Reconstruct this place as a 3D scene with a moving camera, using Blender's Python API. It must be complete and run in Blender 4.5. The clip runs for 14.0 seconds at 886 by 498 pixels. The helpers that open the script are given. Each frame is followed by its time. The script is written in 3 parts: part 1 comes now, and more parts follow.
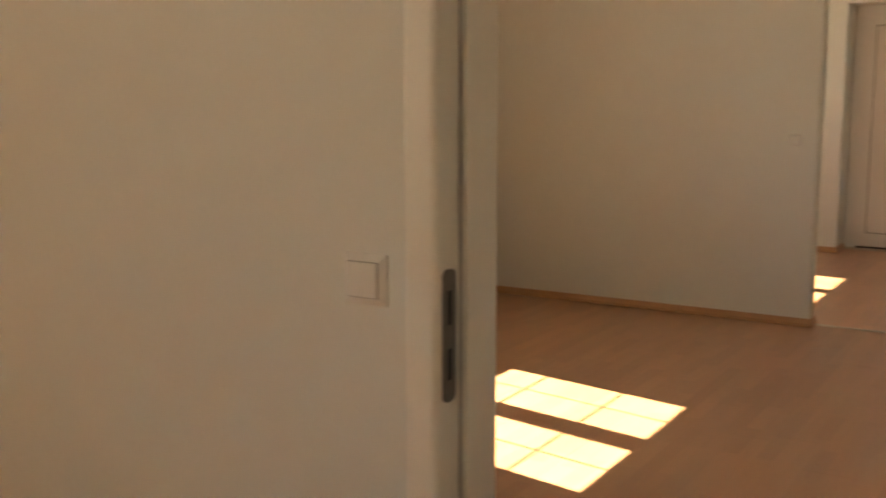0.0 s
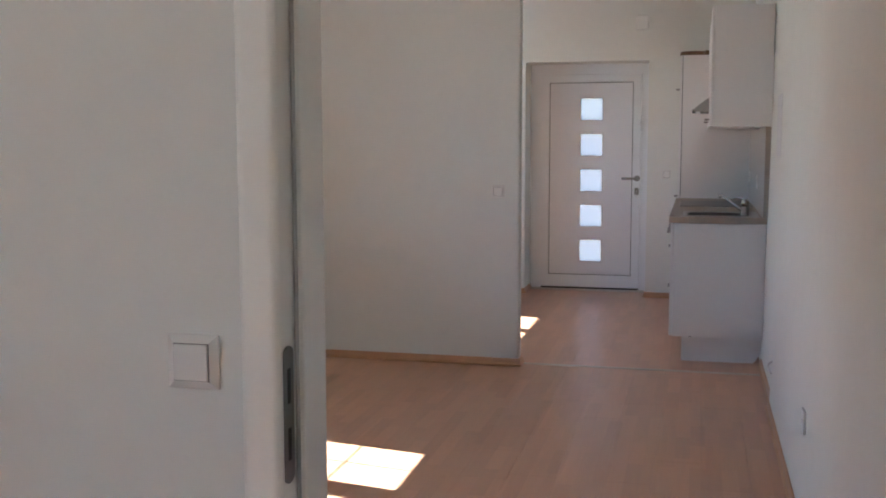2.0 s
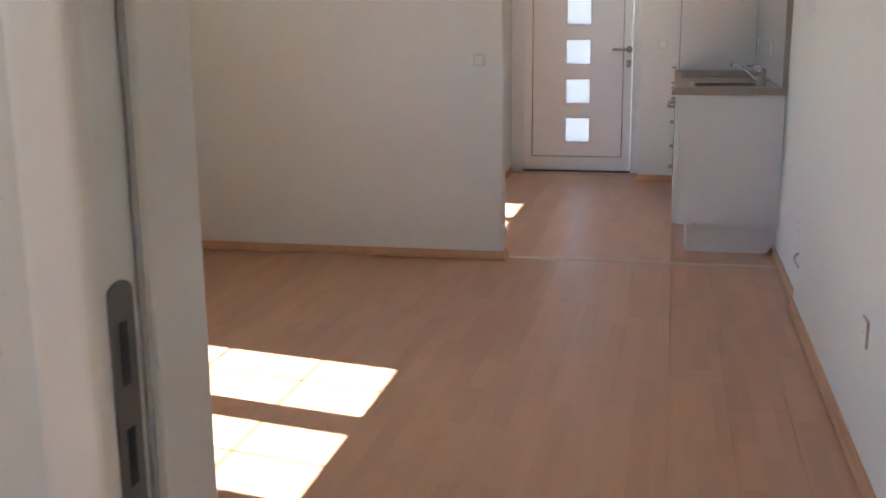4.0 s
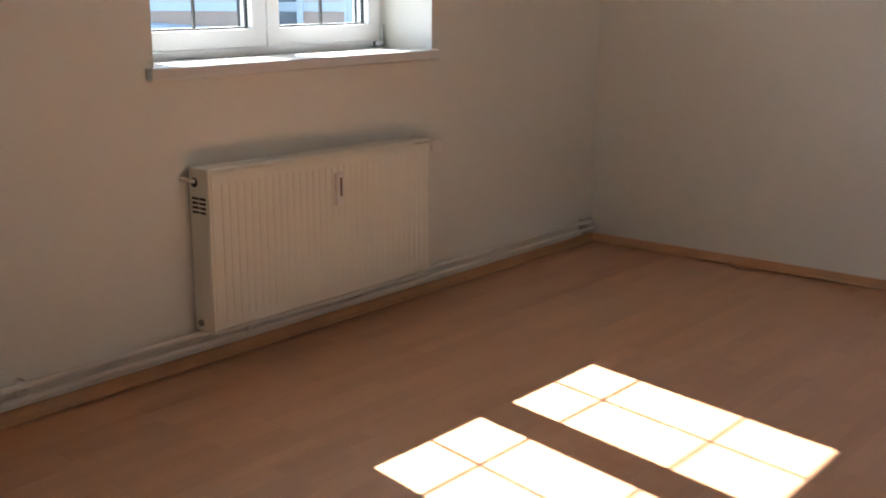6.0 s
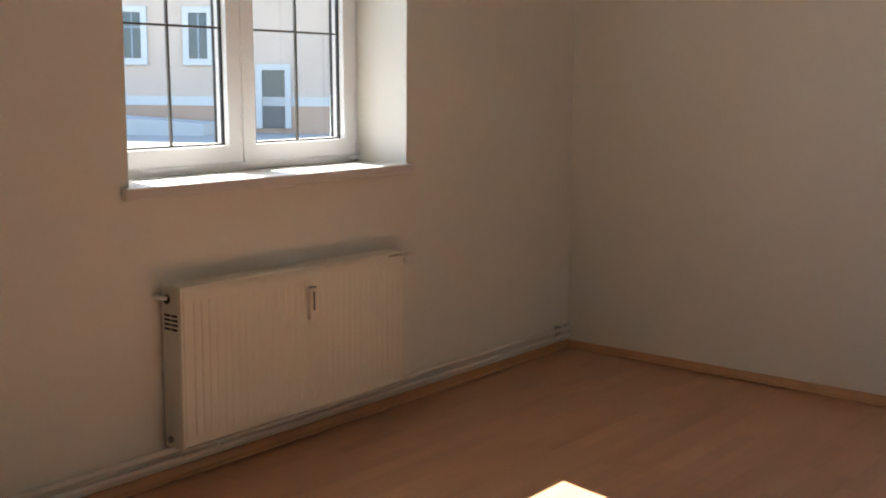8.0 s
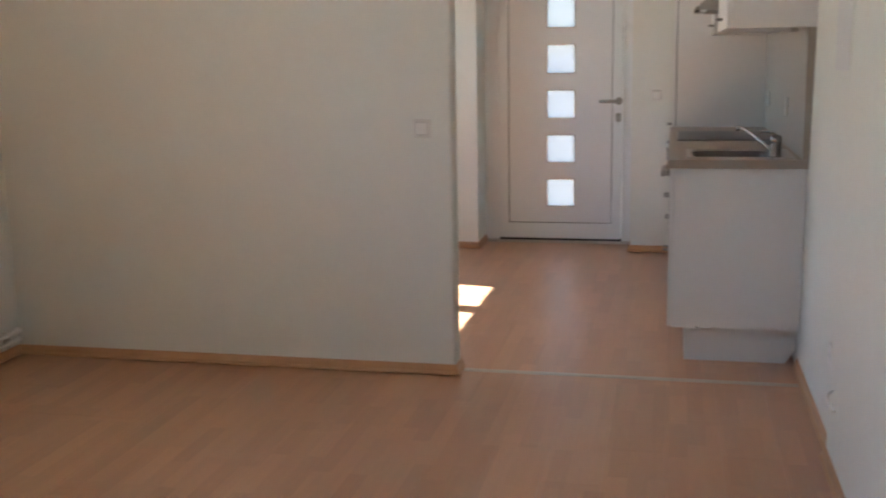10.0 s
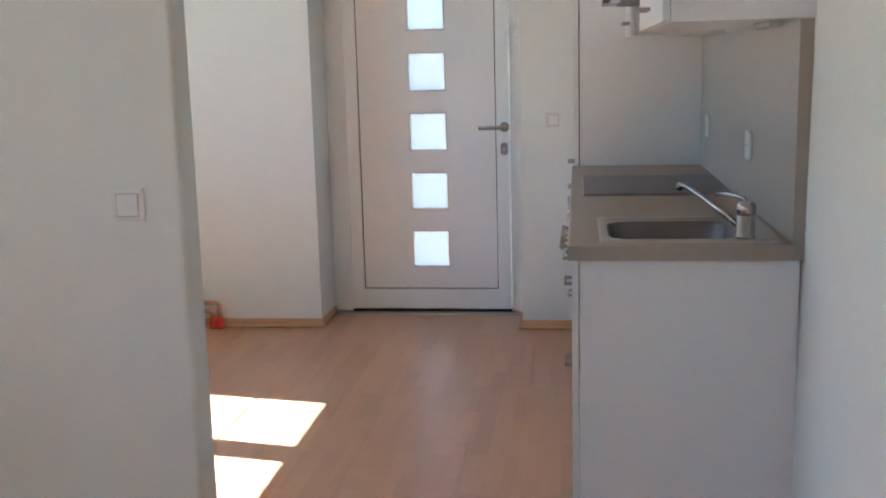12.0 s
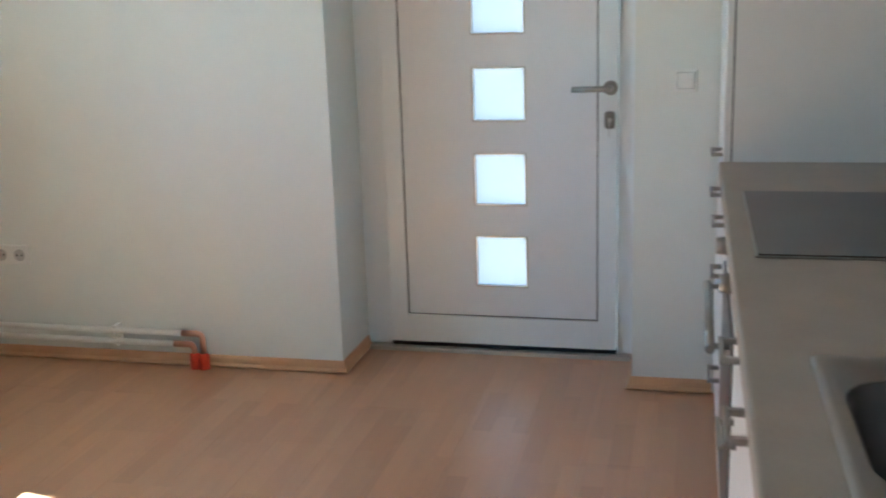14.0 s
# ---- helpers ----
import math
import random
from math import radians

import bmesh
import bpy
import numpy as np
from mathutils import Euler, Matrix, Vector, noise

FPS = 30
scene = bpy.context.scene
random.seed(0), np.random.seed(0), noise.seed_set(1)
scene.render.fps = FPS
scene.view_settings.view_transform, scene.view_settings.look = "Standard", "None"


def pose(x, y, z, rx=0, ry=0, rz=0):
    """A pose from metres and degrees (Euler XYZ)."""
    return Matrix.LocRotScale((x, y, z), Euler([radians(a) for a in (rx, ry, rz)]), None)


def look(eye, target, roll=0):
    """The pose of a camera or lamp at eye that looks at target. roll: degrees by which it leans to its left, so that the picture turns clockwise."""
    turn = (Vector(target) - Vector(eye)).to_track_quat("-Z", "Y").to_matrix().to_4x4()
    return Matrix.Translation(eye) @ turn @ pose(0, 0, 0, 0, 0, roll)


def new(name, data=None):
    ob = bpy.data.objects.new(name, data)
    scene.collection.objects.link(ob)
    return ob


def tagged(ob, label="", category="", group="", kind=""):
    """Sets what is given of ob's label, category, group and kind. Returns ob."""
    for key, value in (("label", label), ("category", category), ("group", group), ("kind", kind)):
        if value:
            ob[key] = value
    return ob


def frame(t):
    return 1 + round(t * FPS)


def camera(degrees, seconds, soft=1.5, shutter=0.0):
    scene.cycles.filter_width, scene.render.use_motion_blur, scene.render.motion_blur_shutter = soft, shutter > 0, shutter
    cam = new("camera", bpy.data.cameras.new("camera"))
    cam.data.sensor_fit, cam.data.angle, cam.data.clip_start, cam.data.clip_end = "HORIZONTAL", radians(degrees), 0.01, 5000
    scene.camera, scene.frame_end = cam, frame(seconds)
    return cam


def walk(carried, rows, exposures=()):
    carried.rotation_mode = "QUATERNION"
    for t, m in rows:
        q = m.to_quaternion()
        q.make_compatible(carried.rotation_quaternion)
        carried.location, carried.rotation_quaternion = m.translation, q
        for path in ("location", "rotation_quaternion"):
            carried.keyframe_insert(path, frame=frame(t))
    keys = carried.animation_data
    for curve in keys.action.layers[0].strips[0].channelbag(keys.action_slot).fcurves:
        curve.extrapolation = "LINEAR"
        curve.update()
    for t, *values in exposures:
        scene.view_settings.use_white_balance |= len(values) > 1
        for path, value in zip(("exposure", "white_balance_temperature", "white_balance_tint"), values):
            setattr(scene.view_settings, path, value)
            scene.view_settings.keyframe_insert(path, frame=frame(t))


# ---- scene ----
cam = camera(46.1, 14.0, 1.9, 0.25)
PATH = [
    (0, (1.274, -6.037, 1.333), (0.235, -4.355, 1.034), -0.1),
    (0.2, (1.215, -5.985, 1.352), (0.34, -4.215, 1.032), 1.5),
    (0.5, (1.138, -6.009, 1.366), (0.453, -4.152, 1.078), 1.5),
    (0.7, (1.074, -6.015, 1.366), (0.488, -4.125, 1.082), 1.1),
    (1, (1.054, -6.086, 1.368), (0.528, -4.174, 1.108), -0.2),
    (1.5, (1.049, -6.138, 1.379), (0.558, -4.213, 1.152), -0.5),
    (2, (1.035, -6.141, 1.378), (0.562, -4.209, 1.166), -0.1),
    (2.5, (1.022, -6.131, 1.375), (0.587, -4.194, 1.133), 0.1),
    (2.7, (1.014, -6.126, 1.373), (0.606, -4.186, 1.105), 0.2),
    (4.8, (0.801, -4.929, 1.214), (0.323, -3.056, 0.701), -1.8),
    (5, (0.812, -4.879, 1.225), (0.168, -3.061, 0.698), -1.4),
    (5.2, (0.822, -4.81, 1.235), (0.001, -3.065, 0.708), -1.1),
    (5.5, (0.827, -4.7, 1.218), (-0.242, -3.085, 0.722), -0.1),
    (6, (0.822, -4.651, 1.215), (-0.443, -3.169, 0.762), 0.2),
    (6.5, (0.826, -4.64, 1.223), (-0.471, -3.174, 0.815), 0.2),
    (7, (0.834, -4.629, 1.242), (-0.474, -3.153, 0.912), 0.4),
    (7.2, (0.828, -4.633, 1.255), (-0.48, -3.148, 0.965), 0.5),
    (9.3, (0.988, -4.592, 1.37), (0.095, -2.835, 1.029), 0.3),
    (9.5, (0.97, -4.537, 1.346), (0.209, -2.719, 1.005), -0.1),
    (9.7, (0.955, -4.405, 1.352), (0.32, -2.543, 0.994), -0.4),
    (10, (0.894, -4.211, 1.352), (0.465, -2.292, 0.987), -1.0),
    (10.5, (0.887, -3.793, 1.351), (0.606, -1.845, 0.996), -1.6),
    (11, (0.894, -3.261, 1.346), (0.627, -1.303, 1.035), -1.1),
    (11.5, (0.884, -2.777, 1.361), (0.634, -0.821, 1.031), -1.1),
    (12, (0.897, -2.26, 1.36), (0.638, -0.308, 1.008), -1.5),
    (12.5, (0.871, -1.806, 1.346), (0.620, 0.145, 0.989), -1.75),
    (13, (0.866, -1.293, 1.340), (0.610, 0.656, 0.968), -2.4),
    (13.5, (0.849, -0.897, 1.346), (0.569, 1.038, 0.923), -2.1),
    (13.7, (0.828, -0.752, 1.345), (0.513, 1.176, 0.904), -2.0),
    (14, (0.803, -0.517, 1.351), (0.339, 1.368, 0.882), -1.9),
]
EXPOSURES = [
    (0, 3.22, 9750, 8), (0.5, 3.13, 6800, 4), (1.0, 3.14, 5830, 5), (2.0, 3.48, 5540, 4), (2.7, 3.57, 5590, 4), (4.8, 3.79, 5990, 3), (5.5, 3.59, 6060, 1), (6.2, 3.10, 6380, 10),
    (7.2, 2.66, 6220, 10), (9.3, 3.61, 8900, 15), (9.6, 3.61, 8600, 14), (10.0, 3.66, 6080, 1), (10.4, 3.76, 5650, -1), (11, 3.84, 5310, -2), (11.5, 3.87, 5280, -2), (12.5, 3.83, 5780, -2), (13, 3.80, 5920, 0), (13.5, 3.84, 5750, -4), (14, 3.89, 5260, -11),
]
walk(cam, [(t, look(eye, target, roll)) for t, eye, target, roll in PATH], EXPOSURES)

# ---- world, sun ----
SUN = Vector((-0.987, 0.166, 1.004)).normalized()
world = bpy.data.worlds.new("sky")
scene.world = world
world.use_nodes = True
wn = world.node_tree.nodes
sky = wn.new("ShaderNodeTexSky")
sky.sky_type = "NISHITA"
sky.sun_disc = False
sky.ozone_density, sky.dust_density = 4.0, 0.5
sky.sun_elevation = math.asin(SUN.z)
sky.sun_rotation = math.atan2(SUN.x, SUN.y) % (2 * math.pi)
world.node_tree.links.new(sky.outputs[0], wn["Background"].inputs[0])
wn["Background"].inputs[1].default_value = 0.105
sun = new("sun", bpy.data.lights.new("sun", "SUN"))
sun.data.energy = 4.0
sun.data.angle = radians(0.35)
sun.data.color = (1.0, 0.985, 0.965)
sun.matrix_world = look(SUN * 30, (0, 0, 0))


# ---- materials ----
def shader(name):
    m = bpy.data.materials.new(name)
    m.use_nodes = True
    return m, m.node_tree.nodes, m.node_tree.links, m.node_tree.nodes["Principled BSDF"]


def paint(name, color, rough=0.5, metal=0.0, vary=0.06, scale=3.0, bump=0.0, bump_scale=200.0, spots=0.0, coat=0.0):
    """A plain finish with slow and fine variation and a little relief."""
    m, n, l, b = shader(name)
    geo = n.new("ShaderNodeNewGeometry")
    slow, fine = n.new("ShaderNodeTexNoise"), n.new("ShaderNodeTexNoise")
    slow.inputs["Scale"].default_value, slow.inputs["Detail"].default_value = scale, 4
    fine.inputs["Scale"].default_value, fine.inputs["Detail"].default_value = scale * 14, 3
    add = n.new("ShaderNodeMath")
    add.operation = "MULTIPLY_ADD"
    add.inputs[1].default_value = 0.35
    ramp = n.new("ShaderNodeMapRange")
    ramp.inputs[1].default_value, ramp.inputs[2].default_value = 0.35, 1.0
    ramp.inputs[3].default_value, ramp.inputs[4].default_value = 1 - vary, 1 + vary * 0.6
    mix = n.new("ShaderNodeVectorMath")
    mix.operation = "MULTIPLY"
    mix.inputs[0].default_value = color
    for tex in (slow, fine):
        l.new(geo.outputs["Position"], tex.inputs["Vector"])
    l.new(fine.outputs["Fac"], add.inputs[0])
    l.new(slow.outputs["Fac"], add.inputs[2])
    l.new(add.outputs[0], ramp.inputs[0])
    l.new(ramp.outputs[0], mix.inputs[1])
    l.new(mix.outputs[0], b.inputs["Base Color"])
    b.inputs["Metallic"].default_value = metal
    rr = n.new("ShaderNodeMapRange")
    rr.inputs[3].default_value, rr.inputs[4].default_value = rough - 0.06, min(1, rough + 0.06)
    l.new(slow.outputs["Fac"], rr.inputs[0])
    l.new(rr.outputs[0], b.inputs["Roughness"])
    b.inputs["Coat Weight"].default_value = coat
    if bump:
        tex, bp = n.new("ShaderNodeTexNoise"), n.new("ShaderNodeBump")
        tex.inputs["Scale"].default_value, tex.inputs["Detail"].default_value = bump_scale, 5
        bp.inputs["Strength"].default_value, bp.inputs["Distance"].default_value = bump, 0.004
        l.new(geo.outputs["Position"], tex.inputs["Vector"])
        l.new(tex.outputs["Fac"], bp.inputs["Height"])
        l.new(bp.outputs[0], b.inputs["Normal"])
    return m


def laminate(name, light, dark, along, rough=0.33):
    """Three-strip beech laminate: strips inside each plank, fine grain, a satin coat."""
    m, n, l, b = shader(name)
    geo, info = n.new("ShaderNodeNewGeometry"), n.new("ShaderNodeObjectInfo")
    sep, comb = n.new("ShaderNodeSeparateXYZ"), n.new("ShaderNodeCombineXYZ")
    l.new(geo.outputs["Position"], sep.inputs[0])
    l.new(sep.outputs[1 if along == "y" else 0], comb.inputs[0])
    l.new(sep.outputs[0 if along == "y" else 1], comb.inputs[1])
    brick = n.new("ShaderNodeTexBrick")
    brick.offset, brick.offset_frequency = 0.37, 2
    for key, v in (("Scale", 1.0), ("Mortar Size", 0.0), ("Brick Width", 0.33), ("Row Height", 0.0643), ("Bias", 0.0)):
        brick.inputs[key].default_value = v
    brick.inputs["Color1"].default_value = (0, 0, 0, 1)
    brick.inputs["Color2"].default_value = (1, 1, 1, 1)
    brick.inputs["Mortar"].default_value = (0.25, 0.25, 0.25, 1)
    l.new(comb.outputs[0], brick.inputs["Vector"])
    stretch = n.new("ShaderNodeVectorMath")
    stretch.operation = "MULTIPLY"
    stretch.inputs[1].default_value = (2.5, 30.0, 1.0)
    l.new(comb.outputs[0], stretch.inputs[0])
    grain = n.new("ShaderNodeTexNoise")
    grain.inputs["Scale"].default_value, grain.inputs["Detail"].default_value = 1.0, 6
    grain.inputs["Distortion"].default_value = 0.6
    l.new(stretch.outputs[0], grain.inputs["Vector"])
    worn = n.new("ShaderNodeTexNoise")
    worn.inputs["Scale"].default_value, worn.inputs["Detail"].default_value = 1.6, 5
    l.new(geo.outputs["Position"], worn.inputs["Vector"])
    a, c = n.new("ShaderNodeMath"), n.new("ShaderNodeMath")
    a.operation = c.operation = "MULTIPLY_ADD"
    a.inputs[1].default_value, c.inputs[1].default_value = 0.42, 0.22
    l.new(brick.outputs["Color"], a.inputs[0])
    l.new(info.outputs["Random"], c.inputs[0])
    soft = n.new("ShaderNodeMath")
    soft.operation = "MULTIPLY_ADD"
    soft.inputs[1].default_value, soft.inputs[2].default_value = 0.4, 0.25
    l.new(grain.outputs["Fac"], soft.inputs[0])
    l.new(soft.outputs[0], c.inputs[2])
    l.new(c.outputs[0], a.inputs[2])
    mix = n.new("ShaderNodeMix")
    mix.data_type = "RGBA"
    mix.inputs["A"].default_value, mix.inputs["B"].default_value = (*dark, 1), (*light, 1)
    ramp = n.new("ShaderNodeMapRange")
    ramp.inputs[1].default_value, ramp.inputs[2].default_value = 0.25, 1.15
    l.new(a.outputs[0], ramp.inputs[0])
    l.new(ramp.outputs[0], mix.inputs["Factor"])
    l.new(mix.outputs["Result"], b.inputs["Base Color"])
    b.inputs["Specular IOR Level"].default_value = 1.0
    rr = n.new("ShaderNodeMapRange")
    rr.inputs[3].default_value, rr.inputs[4].default_value = rough, rough + 0.06
    l.new(worn.outputs["Fac"], rr.inputs[0])
    l.new(rr.outputs[0], b.inputs["Roughness"])
    bp = n.new("ShaderNodeBump")
    bp.inputs["Strength"].default_value, bp.inputs["Distance"].default_value = 0.02, 0.001
    l.new(grain.outputs["Fac"], bp.inputs["Height"])
    l.new(bp.outputs[0], b.inputs["Normal"])
    return m


def clear_glass(name):
    m, n, l, b = shader(name)
    n.remove(b)
    t, g, f, mix = (n.new(k) for k in ("ShaderNodeBsdfTransparent", "ShaderNodeBsdfGlossy", "ShaderNodeFresnel", "ShaderNodeMixShader"))
    t.inputs[0].default_value = (0.93, 0.96, 0.95, 1)
    g.inputs["Roughness"].default_value = 0.01
    f.inputs[0].default_value = 1.3
    l.new(f.outputs[0], mix.inputs[0])
    l.new(t.outputs[0], mix.inputs[1])
    l.new(g.outputs[0], mix.inputs[2])
    l.new(mix.outputs[0], n["Material Output"].inputs[0])
    return m


def frosted_glass(name):
    m, n, l, b = shader(name)
    n.remove(b)
    t, g, mix = (n.new(k) for k in ("ShaderNodeBsdfTranslucent", "ShaderNodeBsdfTransparent", "ShaderNodeMixShader"))
    t.inputs[0].default_value = (0.465, 0.438, 0.425, 1)
    g.inputs[0].default_value = (0.445, 0.418, 0.405, 1)
    mix.inputs[0].default_value = 0.45
    l.new(t.outputs[0], mix.inputs[1])
    l.new(g.outputs[0], mix.inputs[2])
    l.new(mix.outputs[0], n["Material Output"].inputs[0])
    return m


WALL = paint("white_wall_paint", (0.786, 0.784, 0.728), 0.9, vary=0.05, scale=0.9, bump=0.07, bump_scale=70)
CEIL = paint("white_ceiling_paint", (0.82, 0.81, 0.79), 0.92, vary=0.03, bump=0.1, bump_scale=90)
PVC = paint("white_plastic_frame", (0.84, 0.86, 0.87), 0.3, vary=0.02)
DOORPVC = paint("white_door_panel", (0.83, 0.83, 0.84), 0.32, vary=0.03, scale=1.5)
TRIM = paint("white_lacquered_wood", (0.87, 0.85, 0.78), 0.32, vary=0.03, scale=2)
SILL = paint("white_sill_board", (0.70, 0.70, 0.69), 0.35, vary=0.05, scale=6)
ENAMEL = paint("cream_white_enamel", (0.80, 0.79, 0.705), 0.35, vary=0.03)
PIPE = paint("white_pipe_paint", (0.86, 0.84, 0.79), 0.3, vary=0.06, scale=9)
PLASTIC = paint("white_switch_plastic", (0.80, 0.78, 0.735), 0.3, vary=0.02)
LACQUER = paint("white_cabinet_laminate", (0.80, 0.786, 0.775), 0.38, vary=0.025, scale=2)
LACQUER_EDGE = paint("white_cabinet_edge", (0.78, 0.765, 0.75), 0.45, vary=0.03)
WORKTOP = paint("taupe_stone_laminate", (0.37, 0.312, 0.258), 0.5, vary=0.12, scale=11, bump=0.05, bump_scale=400)
SPLASH = paint("grey_laminate_board", (0.42, 0.40, 0.36), 0.4, vary=0.08, scale=5)
BASEWOOD = paint("beech_skirting", (0.565, 0.325, 0.175), 0.4, vary=0.16, scale=7)
STEEL = paint("brushed_steel", (0.56, 0.55, 0.53), 0.33, 1.0, vary=0.06, scale=8)
HOODSTEEL = paint("grey_hood_steel", (0.40, 0.39, 0.375), 0.35, 1.0, vary=0.06, scale=8)
WELLGREY = paint("grey_well_shade_and_seal", (0.50, 0.48, 0.45), 0.5, vary=0.05)
PANELGREY = paint("pale_grey_metal_paint", (0.70, 0.69, 0.68), 0.5, vary=0.03)
# Bowl steel darker than the rim's: its dark reflections are put into the colour.
SHADEDSTEEL = paint("shaded_bowl_steel", (0.135, 0.132, 0.138), 0.34, 1.0, vary=0.06, scale=8)
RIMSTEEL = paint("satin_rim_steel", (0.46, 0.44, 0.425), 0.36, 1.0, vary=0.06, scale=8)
CHROME = paint("chrome", (0.36, 0.36, 0.365), 0.2, 1.0, vary=0.02)
NICKEL = paint("satin_nickel", (0.33, 0.315, 0.295), 0.42, 1.0, vary=0.05)
GREYMETAL = paint("grey_strike_metal", (0.20, 0.185, 0.17), 0.45, 0.6, vary=0.15, scale=40)
DARK = paint("dark_rubber", (0.02, 0.02, 0.02), 0.7, vary=0.1)
HOBGLASS = paint("dark_ceramic_glass", (0.085, 0.074, 0.072), 0.33, vary=0.1)
COPPER = paint("copper_pipe", (0.66, 0.38, 0.28), 0.42, 1.0, vary=0.15, scale=30)
REDCAP = paint("orange_red_plastic", (0.62, 0.055, 0.02), 0.5, vary=0.1, scale=20)
CHIPBOARD = paint("raw_chipboard", (0.22, 0.13, 0.07), 0.85, vary=0.4, scale=30)
THRESH = paint("silver_threshold", (0.60, 0.55, 0.49), 0.35, 0.7, vary=0.1, scale=20)
UNDER = paint("brown_underlay", (0.25, 0.15, 0.10), 0.9)
BRASSBAR = paint("bronze_glazing_bar", (0.10, 0.085, 0.065), 0.5, vary=0.1)
RENDERED = paint("beige_house_render", (0.54, 0.42, 0.345), 0.95, vary=0.08, scale=0.6, bump=0.2, bump_scale=30)
PLINTHR = paint("brown_house_plinth", (0.46, 0.29, 0.21), 0.95, vary=0.1, scale=1.5)
HOUSETRIM = paint("white_house_trim", (0.52, 0.51, 0.50), 0.9, vary=0.04)
HOUSEGLASS = paint("dark_house_glass", (0.05, 0.07, 0.09), 0.08, vary=0.2)
HOUSEFRAME = paint("grey_blue_window_frame", (0.22, 0.26, 0.30), 0.6, vary=0.1)
ROOF = paint("red_roof_tiles", (0.25, 0.10, 0.07), 0.85, vary=0.2)
PAVING = paint("pale_dusty_paving", (0.36, 0.34, 0.31), 0.95, vary=0.15, scale=0.8, bump=0.2, bump_scale=25)
CONCRETE = paint("pale_concrete", (0.46, 0.45, 0.44), 0.95, vary=0.1, scale=0.8)
GLASS = clear_glass("window_glass")
FROST = frosted_glass("frosted_door_glass")
FLOORMAT = laminate("beech_laminate", (0.605, 0.323, 0.181), (0.43, 0.216, 0.118), "y", 0.285)


# ---- mesh helpers ----
def box(bm, x0, y0, z0, x1, y1, z1, bevel=0.0, seg=2):
    """Adds a box to bm, with rounded edges where asked."""
    got = bmesh.ops.create_cube(bm, size=1.0)
    vs = got["verts"]
    for v in vs:
        v.co = Vector(((x0 + x1) / 2 + v.co.x * abs(x1 - x0), (y0 + y1) / 2 + v.co.y * abs(y1 - y0), (z0 + z1) / 2 + v.co.z * abs(z1 - z0)))
    if bevel:
        es = list({e for v in vs for e in v.link_edges})
        bmesh.ops.bevel(bm, geom=es, offset=bevel, segments=seg, affect="EDGES", profile=0.5)
    return bm


def B(x0, y0, z0, x1, y1, z1, bevel=0.0, seg=2):
    return box(bmesh.new(), x0, y0, z0, x1, y1, z1, bevel, seg)


def sweep(bm, pts, r, n=14, radii=None):
    """A round tube along points."""
    pts = [Vector(p) for p in pts]
    rings = []
    ref = Vector((0.13, 0.31, 0.94)).normalized()
    for i, p in enumerate(pts):
        d = (pts[min(i + 1, len(pts) - 1)] - pts[max(i - 1, 0)]).normalized()
        a = d.cross(ref)
        if a.length < 0.2:
            a = d.cross(Vector((1, 0, 0)))
        a.normalize()
        b = d.cross(a)
        rad = radii[i] if radii else r
        rings.append([bm.verts.new(p + rad * (math.cos(2 * math.pi * k / n) * a + math.sin(2 * math.pi * k / n) * b)) for k in range(n)])
    for q, w in zip(rings, rings[1:]):
        for k in range(n):
            bm.faces.new((q[k], q[(k + 1) % n], w[(k + 1) % n], w[k])).smooth = True
    bm.faces.new(list(reversed(rings[0])))
    bm.faces.new(rings[-1])
    return bm


def bend(corners, r=0.02, n=6):
    """Rounds the corners of a polyline."""
    c = [Vector(p) for p in corners]
    out = [c[0]]
    for a, b, d in zip(c, c[1:], c[2:]):
        u, v = (a - b).normalized(), (d - b).normalized()
        p, q = b + u * r, b + v * r
        for i in range(n + 1):
            s = i / n
            out.append((1 - s) ** 2 * p + 2 * s * (1 - s) * b + s * s * q)
    return out + [c[-1]]


def prism(bm, outline, axis, a, b):
    """A polygon of (u, v) pushed along an axis from a to b."""
    def at(u, v, w):
        return {"x": (w, u, v), "y": (u, w, v), "z": (u, v, w)}[axis]
    lo, hi = [bm.verts.new(at(u, v, a)) for u, v in outline], [bm.verts.new(at(u, v, b)) for u, v in outline]
    n = len(outline)
    for i in range(n):
        bm.faces.new((lo[i], lo[(i + 1) % n], hi[(i + 1) % n], hi[i]))
    bm.faces.new(list(reversed(lo)))
    bm.faces.new(hi)
    bmesh.ops.recalc_face_normals(bm, faces=bm.faces[:])
    return bm


def mesh(name, bm, material):
    me = bpy.data.meshes.new(name)
    bmesh.ops.recalc_face_normals(bm, faces=bm.faces[:])
    bm.to_mesh(me)
    bm.free()
    me.materials.append(material)
    return me


def part(name, bm, material, parent=None, label=""):
    ob = new(name, mesh(name, bm, material))
    if parent:
        ob.parent = parent
    return tagged(ob, label)


def thing(name, label, category, group="", kind=""):
    return tagged(new(name), label, category, group, kind)


def setting(name, bm, material, label, category):
    return tagged(part(name, bm, material), label, category, "", "structure")


